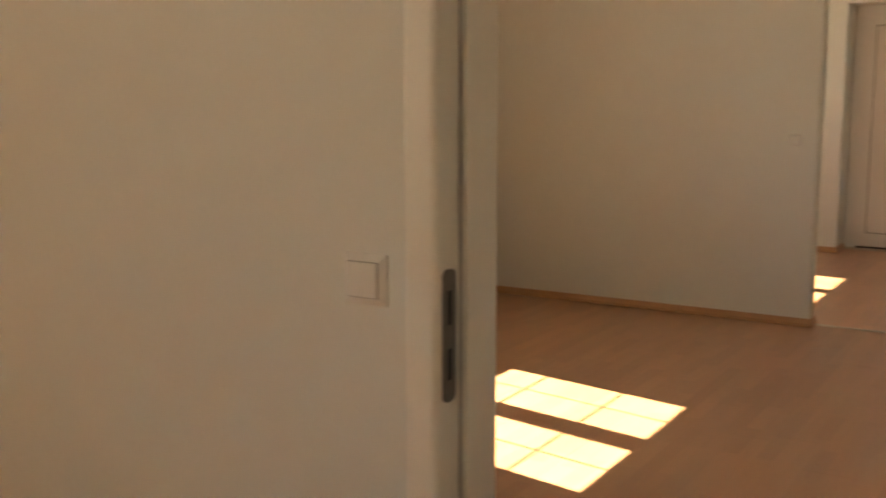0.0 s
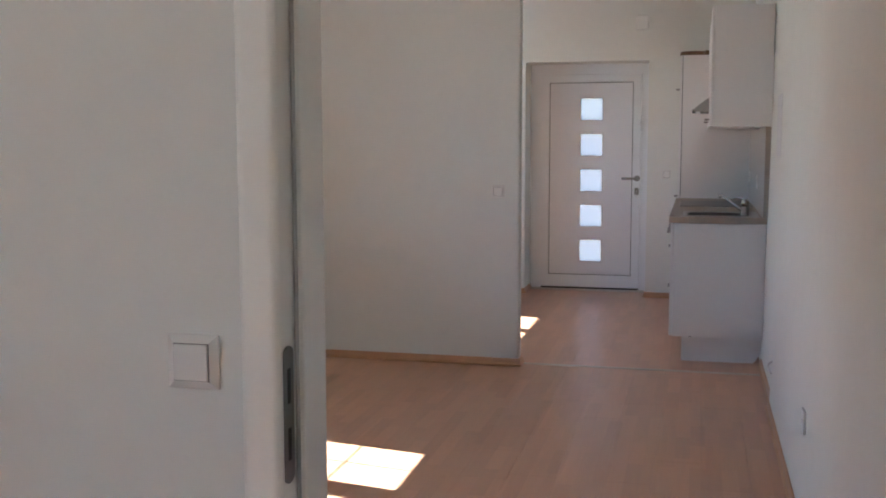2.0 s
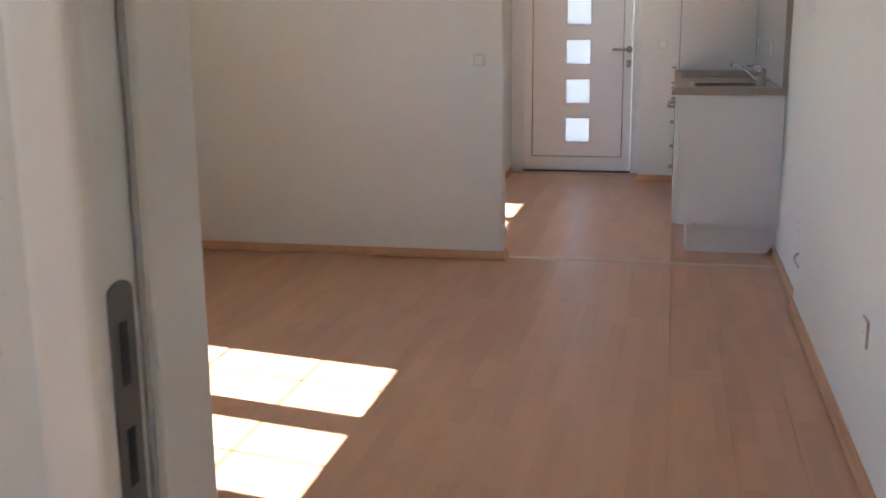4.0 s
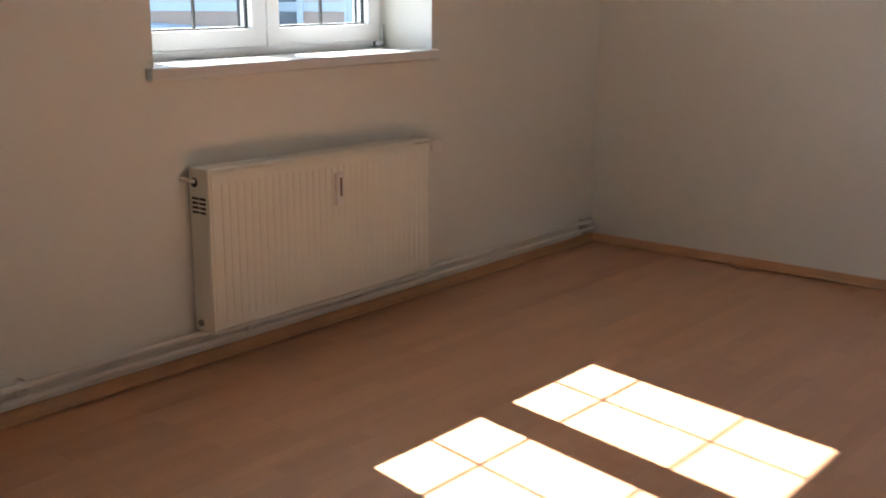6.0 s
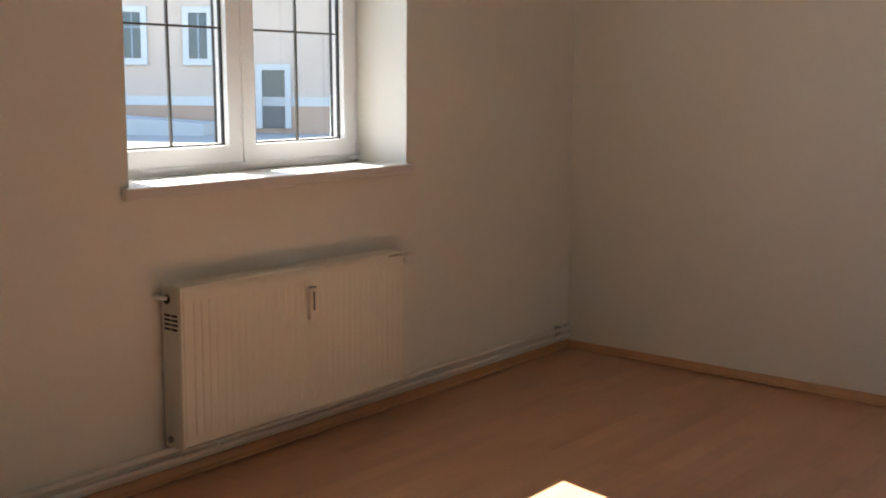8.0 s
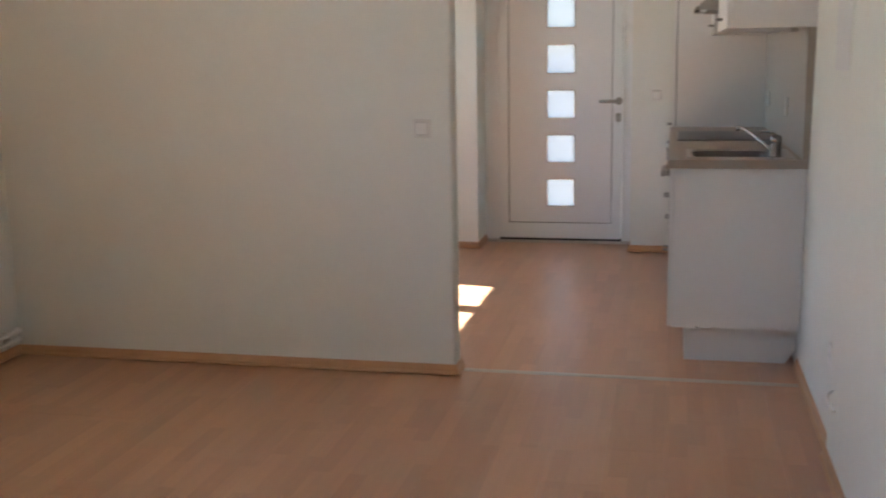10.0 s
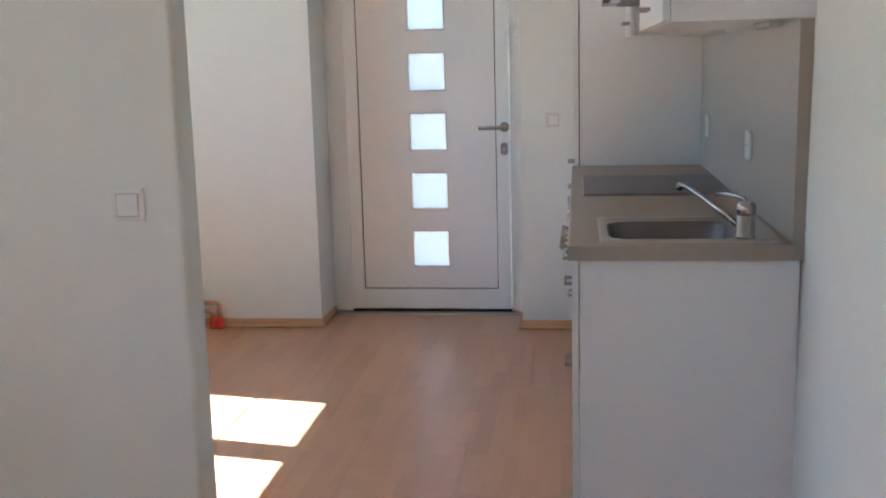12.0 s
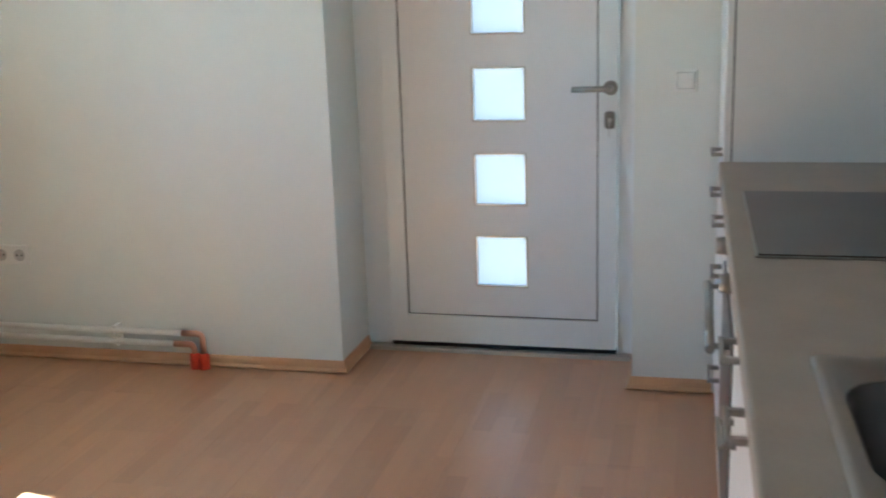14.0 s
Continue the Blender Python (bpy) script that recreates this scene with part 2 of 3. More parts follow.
# ---- the shell ----
XW, XR, XR2 = -2.105, 1.432, 1.412    # window wall, kitchen-side wall, its thicker near stretch (at the floor)
OUT = 0.013                           # the kitchen-side wall leans out by this much per metre of height
YD, YH = 2.96, -4.62                  # face of the entrance wall, hall face of the doorway wall
CEILING = 2.62
LEAN = Matrix.Translation((XW, 0, 0)) @ pose(0, 0, 0, 0, 0, 1.3) @ Matrix.Translation((-XW, 0, 0))   # the window wall is not quite square to the rest
TILT = Matrix.Translation((0, -1.45, 1.1)) @ pose(0, 0, 0, 0.85) @ Matrix.Translation((0, 1.45, -1.1))   # the window has settled to one side
LEAN_Y = Matrix.Translation((0, -0.038, 0)) @ LEAN
# The third opening is unseen, added to let daylight into the hall.
WIN = ((-2.67, -1.295), (0.84, 2.215), (-7.40, -6.025))
WZ0, WZ1 = 1.0, 2.46

bm = bmesh.new()
edges = [-8.1, *WIN[2], *WIN[0], 0.06]
for i in range(5):
    if i % 2:
        box(bm, XW - 0.45, edges[i], -0.3, XW, edges[i + 1], WZ0)
        box(bm, XW - 0.45, edges[i], WZ1, XW, edges[i + 1], CEILING + 0.2)
    else:
        box(bm, XW - 0.45, edges[i], -0.3, XW, edges[i + 1], CEILING + 0.2)
setting("wall_west", bm, WALL, "white painted outer wall with deep window openings", "wall").matrix_world = LEAN_Y
bm = bmesh.new()
box(bm, XW - 0.45, 0.04, -0.3, XW, WIN[1][0], CEILING + 0.2)
box(bm, XW - 0.45, WIN[1][1], -0.3, XW, 3.42, CEILING + 0.2)
box(bm, XW - 0.45, WIN[1][0], -0.3, XW, WIN[1][1], WZ0)
box(bm, XW - 0.45, WIN[1][0], WZ1, XW, WIN[1][1], CEILING + 0.2)
setting("wall_kitchen", bm, WALL, "white painted outer wall with the kitchen window", "wall")

bm = bmesh.new()
box(bm, XW - 0.12, YD, -0.3, -0.45, 3.42, CEILING + 0.2)
box(bm, 0.61, YD, -0.3, XR + 0.3, 3.42, CEILING + 0.2)
box(bm, -0.45, YD, 2.03, 0.61, 3.42, CEILING + 0.2)
setting("wall_north", bm, WALL, "white painted outer wall around the recessed entrance door", "wall")

bm = bmesh.new()
prism(bm, [(XR, YD), (XR, -0.662), (XR - 0.004, -0.674), (XR2 + 0.004, -0.706), (XR2, -0.718), (XR2, -7.9), (XR + 0.3, -7.9), (XR + 0.3, YD)], "z", -0.3, CEILING + 0.2)
for v in bm.verts:
    v.co.x += OUT * v.co.z
setting("wall_east", bm, WALL, "white painted wall, slightly bulging beside the kitchen", "wall")

bm = box(bmesh.new(), XW - 0.12, 0, -0.02, 0, 0.105, CEILING + 0.1, 0.012, 3)
setting("wall_partition", bm, WALL, "white painted partition wall between room and kitchen", "wall")

bm = bmesh.new()
box(bm, XW - 0.12, YH, -0.3, 0.385, YH + 0.13, CEILING + 0.2)
box(bm, 1.39, YH, -0.3, XR2 + 0.04, YH + 0.13, CEILING + 0.2)
box(bm, 0.385, YH, 2.06, 1.39, YH + 0.13, CEILING + 0.2)
setting("wall_hall", bm, WALL, "white painted wall with a doorway to the hall", "wall")

setting("wall_south", B(XW - 0.12, -8.2, -0.3, XR2 + 0.3, -7.9, CEILING + 0.2), WALL, "plain white wall closing the hall", "wall")
setting("ceiling", B(XW - 0.45, -8.2, CEILING, XR + 0.3, 3.42, CEILING + 0.25), CEIL, "plain white painted ceiling", "ceiling")
floor = setting("floor", B(XW - 0.12, -8.0, -0.3, XR, 3.3, -0.012), UNDER, "beech laminate floor in planks, satin finish", "floor")


# ---- skirting ----
def skirting(points, label="beech wood skirting board along the wall"):
    """A board 5 cm high that runs along the wall; the room lies to the left of its way."""
    bm = bmesh.new()
    prof = [(0, 0), (0.011, 0), (0.011, 0.004), (0.019, 0.004), (0.021, 0.010), (0.018, 0.014), (0.012, 0.019), (0.009, 0.036), (0.005, 0.045), (0.0, 0.047)]
    pts = [Vector((*p, 0)) for p in points]
    rows = []
    for i, p in enumerate(pts):
        d0 = (p - pts[i - 1]).normalized() if i else (pts[1] - p).normalized()
        d1 = (pts[i + 1] - p).normalized() if i < len(pts) - 1 else d0
        n0, n1 = Vector((-d0.y, d0.x, 0)), Vector((-d1.y, d1.x, 0))
        m = (n0 + n1) / max(0.3, 1 + n0.dot(n1))
        rows.append([bm.verts.new(p + m * u + Vector((0, 0, v))) for u, v in prof])
    k = len(prof)
    for a, b in zip(rows, rows[1:]):
        for j in range(k):
            bm.faces.new((a[j], a[(j + 1) % k], b[(j + 1) % k], b[j]))
    bm.faces.new(rows[0]), bm.faces.new(list(reversed(rows[-1])))
    return setting("baseboard", bm, BASEWOOD, label, "baseboard")


skirting([(0.0, 0.112), (0.0, 0.0), (XW, 0.0), (XW + 0.1019, -4.49)])
skirting([(XR2, -4.49), (XR2, -0.716), (XR, -0.664), (XR, 0.33)])
skirting([(-0.45, 3.27), (-0.45, YD), (XW, YD), (XW, 0.105)])
skirting([(0.88, YD), (0.61, YD), (0.61, 3.27)])
setting("threshold", prism(bmesh.new(), [(0.064, -0.002), (0.100, -0.002), (0.096, 0.004), (0.082, 0.006), (0.068, 0.004)], "x", 0.022, XR - 0.022), THRESH, "slim metal strip joining two laminate floors", "threshold")


# ---- windows ----
def window(name, y0, y1, label):
    win = tagged(new(name), label, "window", "", "structure")
    xf = -2.385
    mid, left, right = y1 - 0.66, y1 - 0.66 - 0.63, y1 - 0.03
    bm = bmesh.new()
    box(bm, xf - 0.075, y0, 1.0, xf - 0.004, left + 0.012, WZ1)
    box(bm, xf - 0.075, right - 0.012, 1.0, xf - 0.004, y1, WZ1)
    box(bm, xf - 0.075, left + 0.012, 1.0, xf - 0.004, right - 0.012, 1.082)
    box(bm, xf - 0.075, left + 0.012, 2.40, xf - 0.004, right - 0.012, WZ1)
    part("window_frame", bm, PVC, win)
    part("window_sill", box(bmesh.new(), -2.385, y0 - 0.03, 1.0, -2.075, y1 + 0.018, 1.042, 0.006), SILL, win, "white painted window sill board")
    part("outer_sill", B(-2.60, y0, 0.97, -2.46, y1, 1.0), STEEL, win, "grey metal outer sill")
    for a, b in ((left, mid - 0.002), (mid + 0.002, right)):
        bm = bmesh.new()
        outer, inner = (a, 1.072, b, 2.43), (a + 0.064, 1.142, b - (0.070 if a == left else 0.066), 2.36)
        for o in ((outer[0], outer[1], outer[2], inner[1]), (outer[0], inner[3], outer[2], outer[3])):
            box(bm, xf - 0.066, o[0], o[1], xf + 0.012, o[2], o[3], 0.004)
        for o in ((outer[0], inner[0]), (inner[2], outer[2])):
            box(bm, xf - 0.066, o[0], inner[1] - 0.006, xf + 0.0118, o[1], inner[3] + 0.006, 0.004)
        sash = part("sash", bm, PVC, win)
        bm = bmesh.new()
        g = 0.0055
        spacer = bmesh.new()
        for o in ((inner[0], inner[1], inner[2], inner[1] + g), (inner[0], inner[3] - g, inner[2], inner[3]), (inner[0], inner[1], inner[0] + g, inner[3]), (inner[2] - g, inner[1], inner[2], inner[3])):
            for p, q, target in ((-0.026, -0.014, bm), (-0.063, -0.046, bm), (-0.0455, -0.0265, spacer)):
                box(target, xf + p, o[0] - 0.002, o[1] - 0.002, xf + q, o[2] + 0.002, o[3] + 0.002)
        part("gasket", bm, DARK, sash, "black rubber glazing gasket")
        part("glazing_spacer", spacer, PANELGREY, sash, "grey metal spacer between the panes")
        pane = part("pane", B(xf - 0.061, inner[0] - 0.004, inner[1] - 0.004, xf - 0.059, inner[2] + 0.004, inner[3] + 0.004), GLASS, sash, "clear window glass")
        pane.visible_shadow = False
        c = (inner[0] + inner[2]) / 2
        part("glazing_bar", B(xf - 0.024, c - 0.0046, inner[1], xf - 0.014, c + 0.0046, inner[3]), BRASSBAR, sash, "slim bronze glazing bar")
        for z in (1.585, 2.0):
            part("glazing_bar", B(xf - 0.0235, inner[0], z - 0.0040, xf - 0.018, inner[2], z + 0.0042), BRASSBAR, sash, "slim bronze glazing bar")
    bm = sweep(bmesh.new(), [(xf + 0.014, y1 - 0.018, 1.07), (xf + 0.014, y1 - 0.018, 1.14)], 0.006)
    box(bm, xf + 0.002, y1 - 0.06, 1.052, xf + 0.02, y1 - 0.012, 1.070, 0.003)
    part("hinge", bm, PVC, win, "small white corner hinge")
    if y0 < 0:
        win.matrix_world = LEAN_Y @ TILT if name == "window_1" else LEAN_Y
    return win


window("window_1", *WIN[0], "white two-sash window with slim bars in a deep reveal")
window("window_2", *WIN[1], "white two-sash window with slim bars lighting the kitchen")

# Never in view; added so that the hall wall gets light.
window("unseen_window", *WIN[2], "white two-sash window, unseen, added to light the hall")

# ---- entrance door ----
door = tagged(new("door_1"), "closed white entrance door with five square frosted panes", "door", "", "structure")
DX0, DX1, LX0, LX1, LZ0, LZ1 = -0.37, 0.553, -0.277, 0.464, 0.142, 1.868
PX0, PX1 = 0.0, 0.2
PZ = [1.532 - 0.317 * i for i in range(5)]
bm = bmesh.new()
box(bm, -0.45, 3.285, 0.0, LX0 - 0.072, 3.36, 2.03)
box(bm, LX1 + 0.072, 3.285, 0.0, 0.61, 3.36, 2.03)
box(bm, LX0 - 0.072, 3.285, LZ1 + 0.072, LX1 + 0.072, 3.36, 2.03)
part("door_frame", bm, PVC, door)
bm = bmesh.new()
x0, x1, z0, z1 = LX0 - 0.07, LX1 + 0.07, 0.03, LZ1 + 0.07
box(bm, x0, 3.265, z0, LX0, 3.335, z1, 0.004)
box(bm, LX1, 3.265, z0, x1, 3.335, z1, 0.004)
box(bm, LX0 - 0.004, 3.2652, z0, LX1 + 0.004, 3.335, LZ0, 0.004)
box(bm, LX0 - 0.004, 3.2652, LZ1, LX1 + 0.004, 3.335, z1, 0.004)
part("leaf_frame", bm, PVC, door)
part("gasket", B(LX0 - 0.001, 3.290, LZ0 - 0.001, LX1 + 0.001, 3.322, PZ[4] - 0.02), DARK, door, "dark rubber seal round the door panel")
bm = bmesh.new()
g = 0.005
box(bm, LX0 + g, 3.272, LZ0 + g, PX0, 3.318, LZ1 - g)
box(bm, PX1, 3.272, LZ0 + g, LX1 - g, 3.318, LZ1 - g)
for a, b in zip([LZ0 + g] + [z + 0.2 for z in reversed(PZ)], list(reversed(PZ)) + [LZ1 - g]):
    box(bm, PX0, 3.272, a, PX1, 3.318, b)
part("door_panel", bm, DOORPVC, door)
bm = bmesh.new()
for a, b, c, d in ((LX0 - 0.001, LZ0 - 0.001, LX0 + 0.006, LZ1 + 0.001), (LX1 - 0.006, LZ0 - 0.001, LX1 + 0.001, LZ1 + 0.001), (LX0, LZ1 - 0.006, LX1, LZ1 + 0.001), (LX0, LZ0 - 0.001, LX1, LZ0 + 0.006)):
    box(bm, a, 3.276, b, c, 3.286, d)
part("panel_seal", bm, DARK, door, "thin dark seal round the door panel")
for z in PZ:
    bm = bmesh.new()
    w = 0.006
    for a, b, c, d in ((PX0, z, PX1, z + w), (PX0, z + 0.2 - w, PX1, z + 0.2), (PX0, z, PX0 + w, z + 0.2), (PX1 - w, z, PX1, z + 0.2)):
        box(bm, a, 3.2695, b, c, 3.285, d)
    part("pane_trim", bm, STEEL, door, "thin steel pane trim")
    p = part("pane", B(PX0 - 0.002, 3.292, z - 0.002, PX1 + 0.002, 3.298, z + 0.202), FROST, door, "frosted square glass pane")
    p.visible_shadow = False
bm = sweep(bmesh.new(), [(0.508, 3.267, 1.018), (0.508, 3.258, 1.018)], 0.026, 24)
sweep(bm, bend([(0.508, 3.262, 1.018), (0.508, 3.21, 1.018), (0.375, 3.208, 1.018)], 0.018), 0.0105, 14)
part("door_handle", bm, NICKEL, door, "satin nickel lever handle")
bm = box(bmesh.new(), 0.488, 3.257, 0.872, 0.524, 3.266, 0.935, 0.012, 3)
lock = part("lock_plate", bm, NICKEL, door, "oval nickel lock plate")
bm = sweep(bmesh.new(), [(0.506, 3.258, 0.905), (0.506, 3.235, 0.905)], 0.006, 10)
box(bm, 0.5045, 3.216, 0.896, 0.5075, 3.238, 0.914, 0.001)
box(bm, 0.5045, 3.222, 0.846, 0.5075, 3.226, 0.898, 0.001)
part("key", bm, STEEL, lock, "key left in the lock")
part("bottom_seal", B(LX0 - 0.07, 3.27, 0.014, LX1 + 0.07, 3.335, 0.030), DARK, door, "black brush seal under the door")
part("door_sill", box(bmesh.new(), -0.45, 3.235, -0.012, 0.61, 3.36, 0.014, 0.003), THRESH, door, "metal door sill")

# ---- hall doorway ----
frame_2 = tagged(new("door_frame"), "white lacquered door frame of an open doorway", "door frame", "", "structure")
for s, xe, xo in ((1, 0.404, 0.385), (-1, 1.372, 1.39)):
    bm = bmesh.new()
    box(bm, xe, YH - 0.014, 0, xo - s * 0.001, YH + 0.146, 2.04)
    part("jamb", bm, TRIM, frame_2)
    part("door_stop", box(bmesh.new(), xe, YH + 0.042, 0, xe + s * 0.016, YH + 0.145, 2.016, 0.004), TRIM, frame_2)
    part("door_seal", sweep(bmesh.new(), [(xe + s * 0.004, YH + 0.041, 0), (xe + s * 0.004, YH + 0.041, 2.016)], 0.0035, 8), WELLGREY, frame_2, "grey rubber door seal")
    for y0, y1 in ((YH - 0.030, YH - 0.0005), (YH + 0.1305, YH + 0.148)):
        bm = box(bmesh.new(), min(XR2 - 0.002, xe - s * 0.066), y0, 0, xe + s * 0.001, y1, 2.10, 0.0085 if y0 > YH else 0.0145, 5)
        part("casing", bm, TRIM, frame_2)
part("head_jamb", B(0.404, YH - 0.014, 2.04, 1.372, YH + 0.146, 2.06), TRIM, frame_2)
part("head_casing", box(bmesh.new(), 0.34, YH - 0.0155, 2.036, 1.408, YH - 0.001, 2.105, 0.006), TRIM, frame_2)
part("head_casing", box(bmesh.new(), 0.34, YH + 0.131, 2.036, 1.408, YH + 0.1475, 2.105, 0.006), TRIM, frame_2)
bm = bmesh.new()
pts = []
for cz, a0 in ((1.036, 0), (0.836, 180)):
    for i in range(9):
        a = radians(a0 + 180 * i / 8)
        pts.append((YH + 0.008 + 0.020 * math.cos(a), cz + 0.012 * math.sin(a)))
prism(bm, pts, "x", 0.404, 0.4065)
strike = part("strike_plate", bm, GREYMETAL, frame_2, "grey metal strike plate")
for z0, z1 in ((0.955, 1.012), (0.862, 0.915)):
    part("strike_hole", B(0.4055, YH + 0.001, z0, 0.4072, YH + 0.014, z1), DARK, strike, "dark latch hole")


# ---- switches and sockets ----
def wall_switch(u, z, face, label, s=0.082, d=0.008):
    """A rocker switch facing -y on the wall plane y=face."""
    sw = thing("light_switch", label, "light switch", "wall switches")
    bm = bmesh.new()
    h = s / 2
    prism(bm, [(u - h, z - h), (u + h, z - h), (u + h, z + h), (u - h, z + h)], "y", face, face - 0.004)
    a, b = h, h * 0.72
    lo = [bm.verts.new((u + i * a, face - 0.004, z + j * a)) for i, j in ((-1, -1), (1, -1), (1, 1), (-1, 1))]
    hi = [bm.verts.new((u + i * b, face - d, z + j * b)) for i, j in ((-1, -1), (1, -1), (1, 1), (-1, 1))]
    for i in range(4):
        bm.faces.new((lo[i], lo[(i + 1) % 4], hi[(i + 1) % 4], hi[i]))
    bm.faces.new(hi)
    part("frame", bm, PLASTIC, sw)
    part("gap", B(u - b * 0.97, face - d - 0.0005, z - b * 0.97, u + b * 0.97, face - d + 0.0005, z + b * 0.97), GREYMETAL, sw, "narrow dark gap")
    part("rocker", box(bmesh.new(), u - b * 0.93, face - d - d * 0.35, z - b * 0.93, u + b * 0.93, face - d + 0.0005, z + b * 0.93, 0.0015), PLASTIC, sw)
    return sw


wall_switch(0.246, 1.018, YH, "square white light switch beside the hall doorway", 0.089, 0.011)
wall_switch(-0.128, 1.058, 0.0, "square white light switch on the partition wall", 0.076)
wall_switch(0.772, 1.066, YD, "square white light switch beside the entrance door", 0.076)


def socket_on_x(name, face, y, z, s, label):
    """A socket facing -x on the plane x=face."""
    so = thing(name, label, "socket", "wall sockets")
    h = s / 2
    part("frame", box(bmesh.new(), face - 0.008, y - h, z - h, face, y + h, z + h, 0.003), PLASTIC, so)
    bm = bmesh.new()
    sweep(bm, [(face - 0.0078, y, z), (face - 0.0086, y, z)], 0.021, 20)
    part("well", bm, LACQUER_EDGE, so, "round recessed socket well")
    bm = bmesh.new()
    for d in (-0.0095, 0.0095):
        sweep(bm, [(face - 0.0084, y + d, z), (face - 0.0090, y + d, z)], 0.0028, 8)
    part("pin_hole", bm, DARK, so, "two dark pin holes")
    return so


# ---- kitchen ----
KX, KB = 0.879, XR - 0.002        # cabinet fronts, back
KY0, KY1 = 0.345, 2.335


def bar_handle(parent, x, y, z, half=0.06):
    """A square bar handle along y on a front that faces -x."""
    bm = bmesh.new()
    box(bm, x - 0.030, y - half, z - 0.005, x - 0.022, y + half, z + 0.005, 0.002)
    for s in (-1, 1):
        box(bm, x - 0.026, y + s * (half - 0.012) - 0.005, z - 0.005, x, y + s * (half - 0.012) + 0.005, z + 0.005)
    return part("handle", bm, NICKEL, parent, "satin nickel bar handle")


def base_unit(y0, y1, fronts, label, top=0.858, grip=0.5):
    unit = thing("base_cabinet", label, "cabinet", "kitchen base cabinets")
    part("body", B(KX + 0.019, y0, 0.16, KB, y1, top), LACQUER, unit)
    for z0, z1, hz in fronts:
        f = part("door" if z1 - z0 > 0.3 else "drawer_front", box(bmesh.new(), KX, y0 + 0.002, z0, KX + 0.018, y1 - 0.002, z1, 0.002), LACQUER, unit)
        bar_handle(f, KX, y0 + (y1 - y0) * grip, hz)
    return unit


base_unit(0.366, 0.96, ((0.165, 0.855, 0.785),), "white kitchen sink cabinet with one nickel bar handle", 0.70, 0.77)
base_unit(0.96, 1.30, ((0.165, 0.42, 0.37), (0.424, 0.70, 0.642), (0.704, 0.855, 0.785)), "white narrow drawer cabinet with nickel bar handles")
base_unit(1.90, KY1, ((0.165, 0.42, 0.38), (0.424, 0.70, 0.655), (0.704, 0.855, 0.785)), "white drawer cabinet beside the tall cabinet")
end = thing("end_panel", "white end panel of the kitchen row with toe notch", "panel")
part("panel", B(KX + 0.0195, 0.346, 0.16, 1.437, 0.364, 0.858), LACQUER, end)
part("edge_band", B(KX, 0.347, 0.165, KX + 0.0165, 0.3655, 0.855), LACQUER_EDGE, end, "white front edge strip")
part("toe_panel", prism(bmesh.new(), [(0.957, 0.0), (1.385, 0.0), (1.398, 0.012), (1.429, 0.062), (1.431, 0.072), (1.431, 0.159), (0.957, 0.159)], "y", 0.398, 0.412), LACQUER, end, "white set-back toe panel")
# Small dark dash at the panel's lower edge.
part("panel_dash", B(1.00, 0.3455, 0.161, 1.016, 0.3475, 0.164), DARK, end, "small dark mark")
pl = thing("plinth", "white plinth under the kitchen cabinets", "plinth")
part("plinth_board", B(0.957, 0.4125, 0.0, 0.973, KY1, 0.158), LACQUER, pl)

oven = thing("built_in_oven", "built-in oven with knobs and steel handle under the hob", "oven")
part("body", B(KX + 0.02, 1.302, 0.16, KB, 1.898, 0.858), LACQUER, oven)
part("control_panel", box(bmesh.new(), KX, 1.304, 0.745, KX + 0.02, 1.896, 0.855, 0.003), STEEL, oven, "brushed steel control panel")
part("oven_door", box(bmesh.new(), KX - 0.004, 1.304, 0.28, KX + 0.02, 1.896, 0.740, 0.003), HOBGLASS, oven, "dark glass oven door")
part("lower_front", box(bmesh.new(), KX, 1.304, 0.165, KX + 0.02, 1.896, 0.276, 0.003), LACQUER, oven)
for i in range(2):
    part("knob", sweep(bmesh.new(), [(KX, 1.48 + 0.31 * i, 0.80), (KX - 0.024, 1.48 + 0.31 * i, 0.80)], 0.02, 18, [0.021, 0.018]), NICKEL, oven, "round nickel knob")
bm = sweep(bmesh.new(), [(KX - 0.040, 1.32, 0.72), (KX - 0.040, 1.76, 0.72)], 0.009, 12)
for y in (1.34, 1.74):
    sweep(bm, [(KX - 0.004, y, 0.72), (KX - 0.040, y, 0.72)], 0.006, 10)
part("handle", bm, NICKEL, oven, "round steel oven handle")

top = thing("worktop", "taupe laminate kitchen worktop over the base cabinets", "worktop")
SX0, SX1, SY0, SY1 = 0.968, 1.372, 0.40, 0.762
bm = bmesh.new()
box(bm, 0.868, 0.325, 0.862, SX0, KY1, 0.900)
box(bm, SX1, 0.325, 0.862, 1.441, KY1, 0.900)
box(bm, SX0, 0.325, 0.862, SX1, SY0, 0.900)
box(bm, SX0, SY1, 0.862, SX1, KY1, 0.900)
bmesh.ops.remove_doubles(bm, verts=bm.verts[:], dist=0.0001)
es = [e for e in bm.edges if all(abs(v.co.x - 0.868) < 1e-4 for v in e.verts) and abs(e.verts[0].co.z - e.verts[1].co.z) < 1e-4]
bmesh.ops.bevel(bm, geom=es, offset=0.006, segments=3, affect="EDGES", profile=0.5)
part("board", bm, WORKTOP, top)
part("end_band", B(0.872, 0.3225, 0.8625, 1.441, 0.3248, 0.8995), WORKTOP, top, "taupe end edging")


